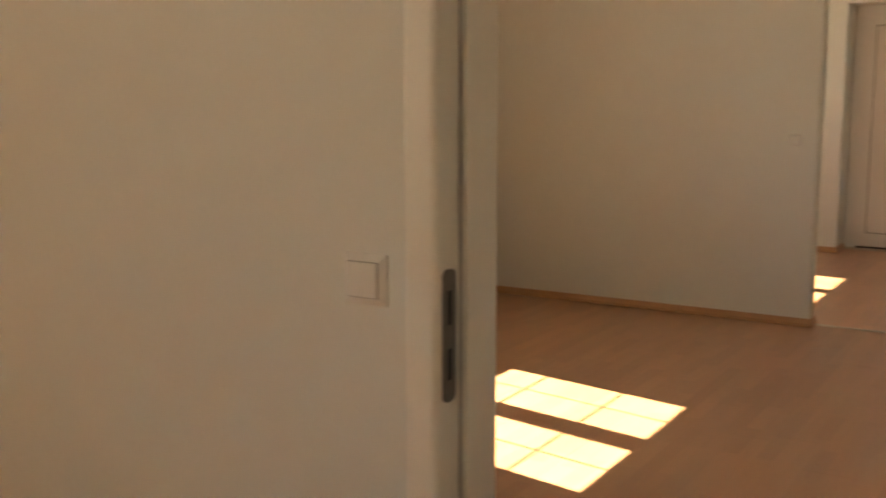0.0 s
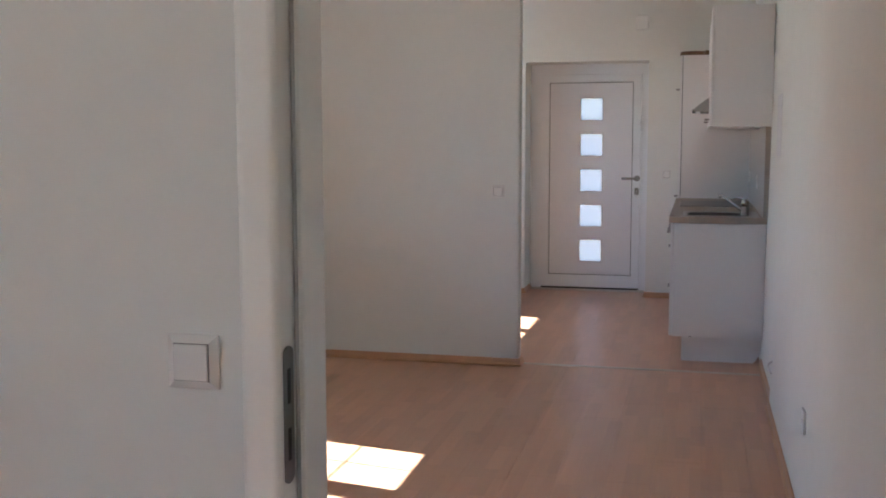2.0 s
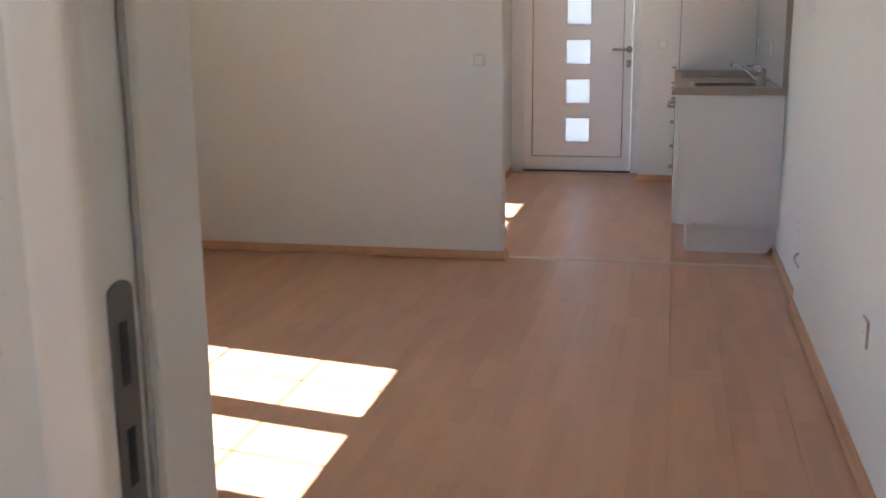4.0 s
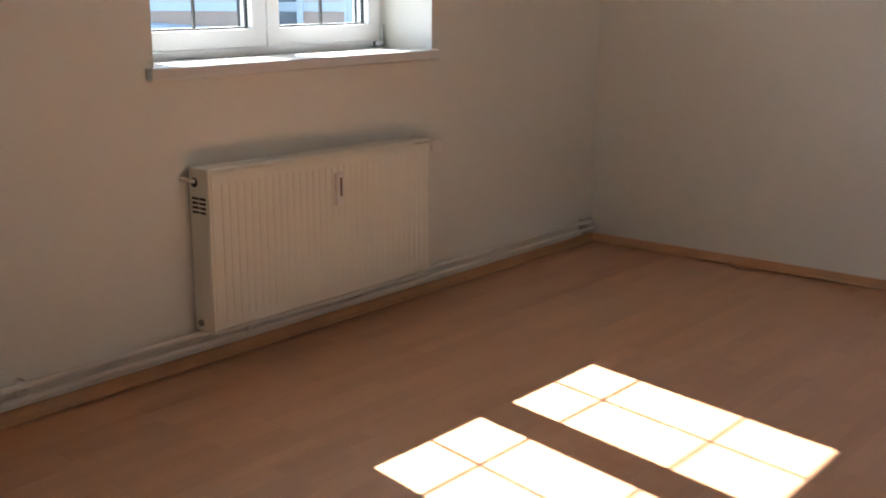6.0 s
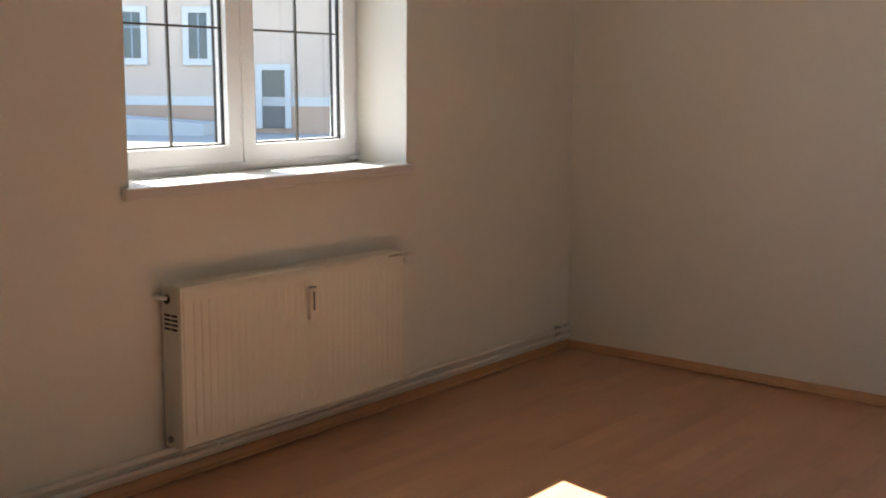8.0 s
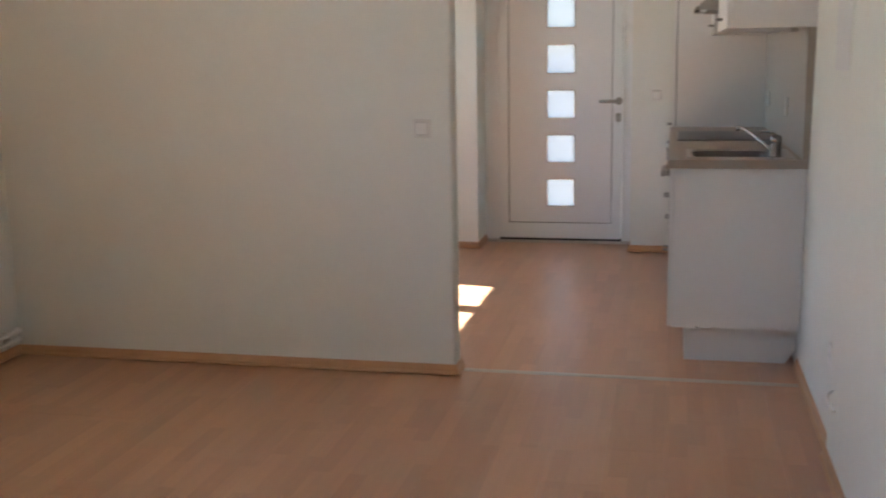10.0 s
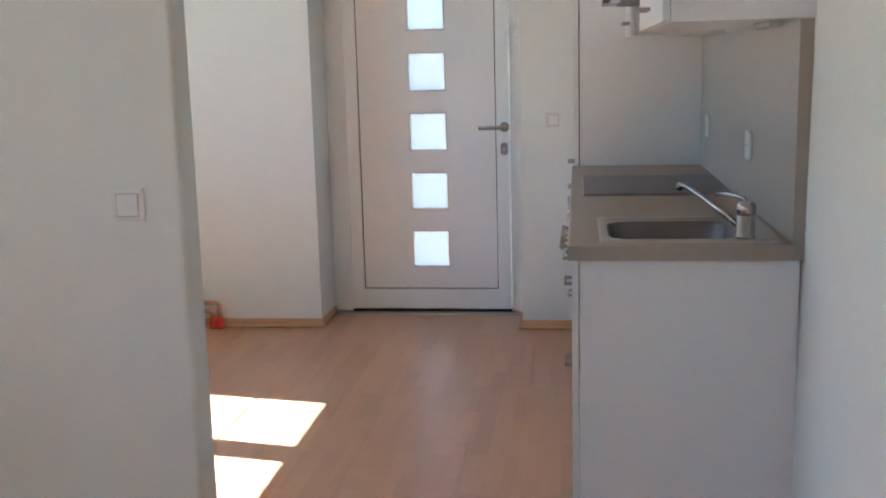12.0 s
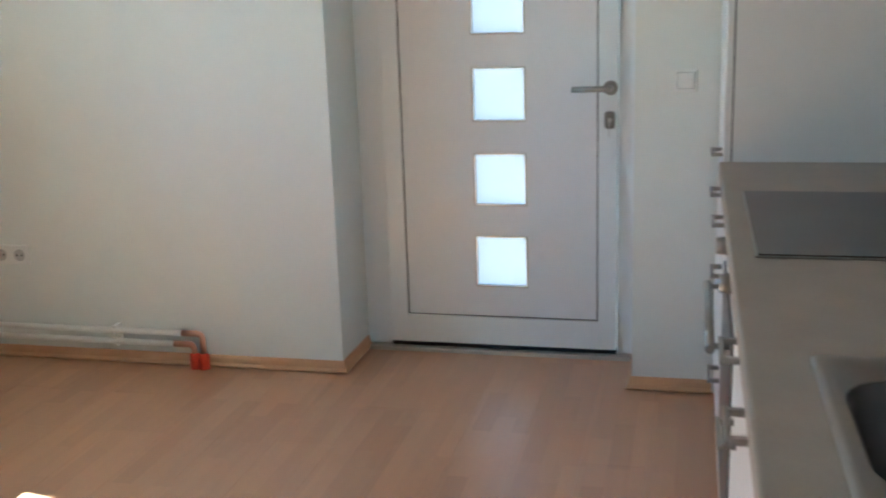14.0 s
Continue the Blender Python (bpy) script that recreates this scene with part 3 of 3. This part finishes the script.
def basin(first, last):
    """A pressed bowl with round corners under a flat rim."""
    bm = bmesh.new()
    def ring(x0, y0, x1, y1, r, z):
        out = []
        for cx, cy, a in ((x1 - r, y1 - r, 0), (x0 + r, y1 - r, 90), (x0 + r, y0 + r, 180), (x1 - r, y0 + r, 270)):
            for i in range(7):
                t = radians(a + 15 * i)
                out.append(bm.verts.new((cx + r * math.cos(t), cy + r * math.sin(t), z)))
        return out
    rings = [ring(0.949, 0.366, 1.398, 0.782, 0.012, 0.9005), ring(0.949, 0.366, 1.398, 0.782, 0.012, 0.9045), ring(0.955, 0.372, 1.392, 0.776, 0.012, 0.9065),
             ring(0.961, 0.388, 1.318, 0.752, 0.03, 0.9062), ring(0.967, 0.394, 1.312, 0.746, 0.035, 0.9035), ring(0.973, 0.402, 1.306, 0.706, 0.07, 0.903), ring(0.979, 0.407, 1.300, 0.701, 0.07, 0.894), ring(0.989, 0.417, 1.290, 0.690, 0.07, 0.775), ring(1.022, 0.450, 1.260, 0.660, 0.06, 0.748), ring(1.107, 0.533, 1.160, 0.581, 0.02, 0.742)]
    use = rings[first:last]
    for a, b in zip(use, use[1:]):
        for i in range(len(a)):
            bm.faces.new((a[i], a[(i + 1) % len(a)], b[(i + 1) % len(b)], b[i])).smooth = True
    if last > 8:
        bm.faces.new(use[-1])
    bmesh.ops.delete(bm, geom=[v for v in bm.verts if not v.link_faces], context="VERTS")
    return bm


sink = thing("sink", "rectangular stainless steel sink set into the worktop", "sink")
part("rim", basin(0, 6), RIMSTEEL, sink, "flat steel rim")
part("bowl", basin(5, 99), SHADEDSTEEL, sink)
part("drain", sweep(bmesh.new(), [(1.14, 0.557, 0.7425), (1.14, 0.557, 0.7455)], 0.028, 20), CHROME, sink, "round chrome drain")
part("overflow", box(bmesh.new(), 1.282, 0.50, 0.845, 1.290, 0.53, 0.868, 0.003), GREYMETAL, sink, "small overflow plate")

tap = thing("tap", "chrome single-lever kitchen tap on the sink rim", "tap")
TX, TY = 1.315, 0.412
part("body", sweep(bmesh.new(), [(TX, TY, 0.905), (TX, TY, 0.911), (TX, TY, 0.913), (TX, TY, 0.962), (TX, TY, 0.964), (TX, TY, 0.966), (TX, TY, 0.984), (TX, TY, 0.993), (TX, TY, 0.998)], 0.02, 24, [0.027, 0.027, 0.0235, 0.0235, 0.0215, 0.0245, 0.0245, 0.022, 0.014]), CHROME, tap)
tip = Vector((1.172, 0.648, 1.011))
root = Vector((TX - 0.010, TY + 0.012, 0.930))
way = tip - root
bm = sweep(bmesh.new(), [root, root + way * 0.3 + Vector((0, 0, 0.006)), root + way * 0.6 + Vector((0, 0, 0.011)), root + way * 0.85 + Vector((0, 0, 0.010)), tip + Vector((0, 0, 0.004)), tip + way * 0.03 + Vector((0, 0, 0.001))], 0.011, 16, [0.008, 0.0075, 0.007, 0.0066, 0.0066, 0.005])
sweep(bm, [tip + Vector((0, 0, 0.004)), tip + Vector((0, 0, -0.012))], 0.009, 14)
part("spout", bm, CHROME, tap)
bm = sweep(bmesh.new(), bend([(TX + 0.004, TY - 0.004, 0.990), (TX - 0.006, TY + 0.010, 1.006), (TX - 0.040, TY + 0.062, 1.009), (TX - 0.064, TY + 0.104, 1.003)], 0.012), 0.0048, 12)
part("lever", bm, CHROME, tap)

hob = thing("hob", "dark ceramic glass hob with a slim steel rim", "hob")
part("rim", box(bmesh.new(), 0.909, 1.285, 0.9005, 1.414, 1.888, 0.9035, 0.001), HOODSTEEL, hob)
part("glass", box(bmesh.new(), 0.914, 1.290, 0.9037, 1.409, 1.883, 0.9065, 0.0012), HOBGLASS, hob)

sp = thing("splashback", "grey laminate splashback board behind the worktop", "splashback")
part("board", B(1.418, 0.347, 0.9005, 1.4495, KY1 - 0.001, 1.442), SPLASH, sp)
part("edge_strip", B(1.4175, 0.338, 0.9005, 1.4495, 0.3465, 1.442), WORKTOP, sp, "thin taupe edge strip")
socket_on_x("wall_socket", 1.4175, 2.07, 1.082, 0.088, "white socket on the grey splashback")
socket_on_x("wall_socket", 1.4175, 1.035, 1.087, 0.088, "white socket on the grey splashback")

tall = thing("tall_cabinet", "tall white kitchen cabinet with three doors", "cabinet")
TY0, TY1 = 2.337, 2.935
part("body", B(KX + 0.0225, TY0, 0.16, KB, TY1, 2.02), LACQUER, tall)
# Solid strip coloured dark in place of the shade in the door gap.
part("gap", B(KX + 0.0186, TY0 + 0.002, 0.17, KX + 0.0224, TY1 - 0.004, 2.015), DARK, tall, "strip coloured dark for the shade behind the doors")
part("plinth_board", B(0.957, TY0, 0.0, 0.973, TY1, 0.158), LACQUER, tall)
for z0, z1, hz in ((0.165, 0.857, 0.80), (0.861, 1.70, 0.912), (1.704, 2.018, 1.757)):
    f = part("door", box(bmesh.new(), KX, TY0 + 0.002, z0, KX + 0.0185, TY1 - 0.002, z1, 0.002), LACQUER, tall)
    bar_handle(f, KX, TY0 + 0.10, hz)
brd = thing("wooden_board", "rough brown wooden board lying on the tall cabinet", "board")
bm = prism(bmesh.new(), [(0.874, 2.0205), (1.062, 2.0205), (1.062, 2.050), (0.985, 2.053), (0.902, 2.050), (0.880, 2.041)], "y", 2.355, 2.50)
part("plank", bm, CHIPBOARD, brd, "rough-sawn plank end")
bm = prism(bmesh.new(), [(1.0635, 2.0205), (1.41, 2.0205), (1.41, 2.057), (1.20, 2.058), (1.0635, 2.054)], "y", 2.348, 2.505)
part("plank", bm, CHIPBOARD, brd, "rough-sawn plank end")


def wall_unit(y0, y1, z0, hz, label):
    unit = thing("wall_cabinet", label, "cabinet", "kitchen wall cabinets")
    part("body", B(1.116, y0, z0, 1.452, y1, 2.155), LACQUER, unit)
    f = part("door", box(bmesh.new(), 1.096, y0 + 0.001, z0 + 0.001, 1.1145, y1 - 0.002, 2.154, 0.002), LACQUER, unit)
    if hz:
        bar_handle(f, 1.096, y0 + (0.48 if y1 - y0 > 0.5 else 0.08), hz, 0.064)
    return unit


wall_unit(0.332, 0.92, 1.4425, 1.492, "white wall cabinet with a nickel bar handle")
wall_unit(0.922, 1.288, 1.4425, None, "narrow white wall cabinet beside the hood")
wall_unit(1.29, 1.888, 1.66, None, "short white wall cabinet above the hood")
wall_unit(1.89, KY1, 1.4425, 1.492, "white wall cabinet beside the tall cabinet")
hood = thing("cooker_hood", "slim steel cooker hood above the hob", "cooker hood")
part("canopy", prism(bmesh.new(), [(1.005, 1.556), (1.43, 1.556), (1.43, 1.655), (1.10, 1.655), (1.005, 1.585)], "y", 1.295, 1.883), HOODSTEEL, hood)
part("visor", box(bmesh.new(), 0.985, 1.297, 1.556, 1.006, 1.881, 1.574, 0.003), NICKEL, hood)
part("slot", B(0.9835, 1.32, 1.5545, 1.004, 1.60, 1.5665), DARK, hood, "dark grip slot along the visor")
part("switch_panel", B(1.008, 1.30, 1.546, 1.036, 1.42, 1.5558), PVC, hood, "small white switch strip")
part("filter", B(1.04, 1.33, 1.552, 1.38, 1.85, 1.5555), GREYMETAL, hood, "grey metal grease filter")
lamp = thing("under_cabinet_lamp", "slim white lamp under the wall cabinet", "lamp")
part("housing", box(bmesh.new(), 1.358, 0.405, 1.426, 1.388, 0.66, 1.4422, 0.006), STEEL, lamp)

# ---- entrance end of the kitchen ----
bx = thing("junction_box", "square white plastic box high above the door", "junction box")
part("base", box(bmesh.new(), 0.494, YD - 0.03, 2.287, 0.603, YD, 2.407, 0.004), PLASTIC, bx)
part("cover", box(bmesh.new(), 0.499, YD - 0.042, 2.292, 0.598, YD - 0.0302, 2.402, 0.005), PLASTIC, bx)

so = thing("triple_socket", "white triple wall socket above the heating pipes", "socket")
part("frame", box(bmesh.new(), -1.962, YD - 0.010, 0.381, -1.722, YD, 0.461, 0.004), PLASTIC, so)
for x in (-1.922, -1.842, -1.762):
    # Flat disc: the shade inside the socket well is put into its grey.
    w = part("socket_insert", sweep(bmesh.new(), [(x, YD - 0.0105, 0.421), (x, YD - 0.0125, 0.421)], 0.0235, 22), WELLGREY, so, "round socket well, its shade put into the grey")
    bm = bmesh.new()
    for d in (-0.0095, 0.0095):
        sweep(bm, [(x + d, YD - 0.0125, 0.421), (x + d, YD - 0.0135, 0.421)], 0.0042, 8)
    part("pin_hole", bm, DARK, w, "two dark pin holes")

pipes = thing("heating_pipes", "two white heating pipes ending in copper elbows", "pipes")
for z, r, yo, xe in ((0.139, 0.0115, 0.034, -1.075), (0.095, 0.0115, 0.034, -1.112)):
    part("pipe", sweep(bmesh.new(), [(XW + 0.03, YD - yo, z), (xe, YD - yo, z)], r, 14), PIPE, pipes)
    ex = xe + 0.078
    part("elbow", sweep(bmesh.new(), bend([(xe - 0.004, YD - yo, z), (ex, YD - yo, z), (ex, YD - yo, 0.055)], 0.024), 0.0118, 16), COPPER, pipes, "bare copper elbow")
    part("floor_collar", sweep(bmesh.new(), [(ex, YD - yo, 0.0), (ex, YD - yo, 0.056), (ex, YD - yo, 0.062)], 0.02, 20, [0.021, 0.0195, 0.0135]), REDCAP, pipes, "orange-red plastic collar")
for x in (-1.36,):
    bm = prism(bmesh.new(), [(YD, 0.078), (YD - 0.05, 0.078), (YD - 0.05, 0.086), (YD - 0.022, 0.086), (YD - 0.022, 0.113), (YD - 0.05, 0.113), (YD - 0.05, 0.128), (YD - 0.022, 0.128), (YD - 0.022, 0.152), (YD - 0.048, 0.152), (YD - 0.048, 0.159), (YD, 0.159)], "x", x - 0.008, x + 0.008)
    part("clip", bm, PIPE, pipes, "white pipe clip")

# ---- room ----
rad = thing("radiator", "cream-white ribbed panel radiator under the window", "radiator")
rad.matrix_world = LEAN_Y
RY0, RY1, RZ0, RZ1, RX = -2.562, -1.428, 0.134, 0.693, -2.0


def ribbed(x, y0, y1, z0, z1):
    """A pressed steel panel with shallow upright grooves."""
    bm = bmesh.new()
    prof, n = [], 34
    step = (y1 - y0 - 0.03) / n
    prof.append((x - 0.008, y0)), prof.append((x - 0.0025, y0)), prof.append((x, y0 + 0.004))
    for i in range(n):
        a = y0 + 0.015 + i * step
        prof += [(x, a + step * 0.66), (x - 0.004, a + step * 0.80), (x - 0.004, a + step * 0.84), (x, a + step * 0.98)]
    prof += [(x, y1 - 0.004), (x - 0.0025, y1), (x - 0.008, y1)]
    def row(depth, z):
        return [bm.verts.new((x - (x - px) * depth if abs(px - x + 0.004) < 1e-6 and 0 < k < len(prof) - 1 else px, py, z)) for k, (px, py) in enumerate(prof)]
    rows = [row(0, z0), row(0, z0 + 0.025), row(1, z0 + 0.04), row(1, z1 - 0.045), row(0, z1 - 0.03), row(0, z1)]
    for p, q in zip(rows, rows[1:]):
        for i in range(len(p) - 1):
            bm.faces.new((p[i], p[i + 1], q[i + 1], q[i]))
    return bm


part("front_panel", ribbed(RX, RY0 + 0.0135, RY1 - 0.004, RZ0 + 0.012, RZ1 - 0.0145), ENAMEL, rad)
part("edge_lip", prism(bmesh.new(), [(RX - 0.008, RZ1 - 0.008), (RX + 0.003, RZ1 - 0.008), (RX + 0.003, RZ1 - 0.001), (RX, RZ1 + 0.002), (RX - 0.012, RZ1 + 0.002), (RX - 0.012, RZ1 - 0.002)], "y", RY0, RY1), ENAMEL, rad)
part("edge_lip", B(RX - 0.008, RY0 - 0.0005, RZ0, RX + 0.0025, RY0 + 0.009, RZ1 - 0.0085), ENAMEL, rad)
part("edge_lip", B(RX - 0.008, RY0 + 0.0095, RZ0 - 0.001, RX + 0.0025, RY1, RZ0 + 0.007), ENAMEL, rad)
part("core", B(RX - 0.075, RY0 + 0.006, RZ0 + 0.004, RX - 0.014, RY1 - 0.006, RZ1 - 0.05), ENAMEL, rad)
part("back_panel", B(RX - 0.095, RY0, RZ0, RX - 0.085, RY1, RZ1), ENAMEL, rad)
for y0, y1 in ((RY0 - 0.002, RY0 + 0.004), (RY1 - 0.004, RY1 + 0.002)):
    cover = part("side_cover", box(bmesh.new(), RX - 0.096, y0, RZ0, RX - 0.004, y1, RZ1 + 0.002, 0.002), ENAMEL, rad)
    if y0 < -2:
        for i in range(4):
            for a in (0.012, 0.050):
                part("slot", B(RX - 0.094 + a, y0 - 0.0012, 0.591 - 0.0155 * i, RX - 0.094 + a + 0.032, y0 + 0.0005, 0.599 - 0.0155 * i), DARK, cover, "dark ventilation slot")
        part("plug", sweep(bmesh.new(), [(RX - 0.066, y0, 0.648), (RX - 0.066, y0 - 0.003, 0.648)], 0.016, 16), DARK, rad, "dark vent plug")
        part("plug", sweep(bmesh.new(), [(RX - 0.064, y0, 0.165), (RX - 0.064, y0 - 0.006, 0.165)], 0.012, 16), NICKEL, rad, "small metal plug")
bm = bmesh.new()
for i in range(2):
    box(bm, RX - 0.072 + 0.030 * i, RY0 + 0.004, RZ1 - 0.008, RX - 0.072 + 0.030 * i + 0.014, RY1 - 0.004, RZ1 + 0.001)
for i in range(12):
    y = RY0 + 0.03 + i * 0.0936
    box(bm, RX - 0.090, y, RZ1 - 0.010, RX - 0.006, y + 0.008, RZ1 - 0.002)
part("top_grille", bm, ENAMEL, rad)
tag = part("heat_meter", box(bmesh.new(), RX - 0.002, -1.985, 0.492, RX + 0.020, -1.947, 0.618, 0.006), PLASTIC, rad, "slim white heat cost meter")
part("meter_window", B(RX + 0.0195, -1.972, 0.53, RX + 0.0205, -1.962, 0.60), GREYMETAL, tag, "dark meter window")
bm = sweep(bmesh.new(), [(-2.035, RY1 + 0.002, 0.652), (-2.035, RY1 + 0.03, 0.652)], 0.010, 14)
part("valve", bm, NICKEL, rad, "metal valve")
bm = sweep(bmesh.new(), [(-2.035, RY1 + 0.03, 0.652), (-2.035, RY1 + 0.045, 0.652), (-2.035, RY1 + 0.098, 0.652), (-2.035, RY1 + 0.105, 0.652)], 0.02, 18, [0.015, 0.023, 0.023, 0.018])
part("thermostat_head", bm, PLASTIC, rad, "white thermostat head")
part("inlet_pipe", sweep(bmesh.new(), bend([(XW - 0.002, RY0 - 0.026, 0.658), (RX - 0.066, RY0 - 0.026, 0.656), (RX - 0.066, RY0 - 0.004, 0.652)], 0.012), 0.0075, 12), PIPE, rad, "short white pipe into the wall")
for y in (-2.30, -1.66):
    part("bracket", B(XW - 0.001, y, 0.2, RX - 0.094, y + 0.03, 0.62), ENAMEL, rad)

rp = thing("radiator_pipes", "two white heating pipes running above the skirting", "pipes")
rp.matrix_world = LEAN
PXX = XW + 0.030
for z in (0.122, 0.082):
    part("pipe", sweep(bmesh.new(), bend([(XW, -0.03, z), (PXX, -0.03, z), (PXX, -4.48, z)], 0.016), 0.010, 14), PIPE, rp)
for y in (-0.12, -3.25, -4.1):
    bm = prism(bmesh.new(), [(XW, 0.066), (PXX + 0.008, 0.066), (PXX + 0.008, 0.073), (PXX - 0.011, 0.073), (PXX - 0.011, 0.096), (PXX + 0.010, 0.096), (PXX + 0.010, 0.108), (PXX - 0.011, 0.108), (PXX - 0.011, 0.131), (PXX + 0.008, 0.131), (PXX + 0.008, 0.138), (XW, 0.138)], "y", y - 0.007, y + 0.007)
    part("clip", bm, PIPE, rp, "white pipe clip")
for y, z in ((-2.45, 0.122), (-2.40, 0.082)):
    part("riser", sweep(bmesh.new(), bend([(PXX, y, z), (PXX + 0.012, y, z + 0.004), (PXX + 0.012, y, RZ0 + 0.01)], 0.01), 0.008, 12), PIPE, rp)

pan = thing("fuse_panel", "flat white metal fuse panel on the wall", "fuse panel")
part("frame", box(bmesh.new(), 1.437, -0.650, 1.256, 1.465, -0.31, 1.62, 0.004), WALL, pan)
part("door", box(bmesh.new(), 1.4345, -0.628, 1.282, 1.4365, -0.333, 1.596, 0.002), PANELGREY, pan)
socket_on_x("wall_socket", XR + 0.004, -0.59, 0.325, 0.08, "white socket low on the wall above the skirting")
socket_on_x("wall_socket", XR2 + 0.005, -2.39, 0.392, 0.08, "white socket low on the plain white wall")
cb = thing("cable_stub", "short white cable hanging from the wall", "cable")
part("cable", sweep(bmesh.new(), bend([(XR2 + 0.006, -0.79, 0.265), (XR2 - 0.018, -0.805, 0.258), (XR2 - 0.018, -0.845, 0.235), (XR2 - 0.006, -0.89, 0.226)], 0.02), 0.005, 10), PIPE, cb)

# ---- outside ----
bm = bmesh.new()
nx, ny = 24, 24
grid = []
for i in range(nx + 1):
    row = []
    for j in range(ny + 1):
        u, v = (i / nx * 2 - 1), (j / ny * 2 - 1)
        x, y = 600 * u * abs(u), 600 * v * abs(v)
        d = max(0.0, -x - 4)
        row.append(bm.verts.new((x, y, -0.32 + min(0.62, d * 0.024))))
    grid.append(row)
for i in range(nx):
    for j in range(ny):
        bm.faces.new((grid[i][j], grid[i + 1][j], grid[i + 1][j + 1], grid[i][j + 1]))
setting("ground", bm, PAVING, "pale dusty paved ground outside the windows", "ground")

PAVE = "pale sunlit concrete ramp in front of the house"
house = thing("house", "beige rendered house with white trims across the yard", "house")
AHEAD = Vector((-0.66, 0.751, 0)).normalized()
RIGHT = Vector((AHEAD.y, -AHEAD.x, 0))
HM = Matrix.Translation(Vector((0.83, -4.63, 0)) + AHEAD * 36) @ Matrix((RIGHT, AHEAD, Vector((0, 0, 1)))).transposed().to_4x4()
house.matrix_world = HM
part("wall", B(-34, 0, -0.6, -2.45, 9, 8.2), RENDERED, house)
part("plinth", B(-34, -0.06, -0.6, -2.5, -0.002, 1.05), PLINTHR, house)
part("string_course", B(-34, -0.09, 1.05, -2.5, -0.003, 1.36), HOUSETRIM, house, "white painted band")
part("corner_pilaster", B(-2.85, -0.12, -0.6, -2.2, 0.5, 8.0), HOUSETRIM, house, "white corner pilaster")
part("eaves", B(-34.2, -0.5, 8.0, -2.1, 0.2, 8.35), HOUSETRIM, house, "white eaves board")
part("roof", prism(bmesh.new(), [(-0.6, 8.35), (9.6, 8.35), (4.5, 12.0)], "x", -34.4, -2.0), ROOF, house)


def house_window(cx, z0, w, h, is_door=False):
    t = 0.2
    d = 0.06 if is_door else 0.0
    f = -0.13 - d
    bm = bmesh.new()
    low = z0 - (0 if is_door else 0.22)
    box(bm, cx - w / 2 - t, f, low, cx - w / 2, -0.004, z0 + h + t)
    box(bm, cx + w / 2, f, low, cx + w / 2 + t, -0.004, z0 + h + t)
    box(bm, cx - w / 2, f, z0 + h, cx + w / 2, -0.004, z0 + h + t)
    if not is_door:
        box(bm, cx - w / 2, f, low, cx + w / 2, -0.004, z0)
    wi = part("door" if is_door else "window", bm, HOUSETRIM, house, "white rendered surround")
    part("pane", B(cx - w / 2, -0.03 - d, z0, cx + w / 2, -0.0045, z0 + h), HOUSEGLASS, wi, "dark glass")
    if not is_door:
        part("mullion", B(cx - 0.03, -0.05, z0, cx + 0.03, -0.0305, z0 + h), HOUSEFRAME, wi, "grey window mullion")
        part("transom", B(cx - w / 2, -0.048, z0 + h * 0.66, cx + w / 2, -0.0305, z0 + h * 0.66 + 0.06), HOUSEFRAME, wi, "grey window transom")


for k in range(9):
    for z0 in (2.62, 5.4):
        house_window(-7.34 - 2.22 * k, z0, 0.62, 1.52)
house_window(-4.82, 0.3, 0.78, 1.96, True)
house_window(-4.7, 5.4, 0.68, 1.52)
ramp = setting("pavement", prism(bmesh.new(), [(-34, -0.3), (-6.6, -0.3), (-6.6, 0.50), (-11.0, 0.80), (-34, 0.80)], "y", -3.2, -0.13), CONCRETE, PAVE, "pavement")
ramp.matrix_world = HM

# ---- floor planks ----
rnd = random.Random(7)
PW, PL = 0.193, 1.285
shapes = {}


def plank(x0, y0, x1, y1):
    key = (round(x1 - x0, 3), round(y1 - y0, 3))
    if key not in shapes:
        bm = bmesh.new()
        w, h = key
        e = 0.0001
        lo = [bm.verts.new(p) for p in ((e, e, -0.011), (w - e, e, -0.011), (w - e, h - e, -0.011), (e, h - e, -0.011))]
        mi = [bm.verts.new(p) for p in ((e, e, -0.0006), (w - e, e, -0.0006), (w - e, h - e, -0.0006), (e, h - e, -0.0006))]
        c = e + 0.0004
        hi = [bm.verts.new(p) for p in ((c, c, 0), (w - c, c, 0), (w - c, h - c, 0), (c, h - c, 0))]
        for a, b in ((lo, mi), (mi, hi)):
            for i in range(4):
                bm.faces.new((a[i], a[(i + 1) % 4], b[(i + 1) % 4], b[i]))
        bm.faces.new(hi)
        shapes[key] = mesh("plank", bm, FLOORMAT)
    ob = new("plank", shapes[key])
    ob.location = (x0, y0, 0)
    ob.parent = floor


def lay(x0, x1, y0, y1):
    x = x0
    while x < x1 - 0.01:
        xe = min(x + PW, x1)
        y = y0 - rnd.choice((0.0, 0.32, 0.64, 0.96))
        while y < y1 - 0.001:
            a, b = max(y, y0), min(y + PL, y1)
            if b - a > 0.02:
                plank(x, a, xe, b)
            y += PL
        x = xe


lay(XW - 0.1, XR, YH + 0.02, 0.079)
lay(XW - 0.1, XR, 0.084, 3.29)
lay(XW - 0.1, XR2, -7.9, YH + 0.017)
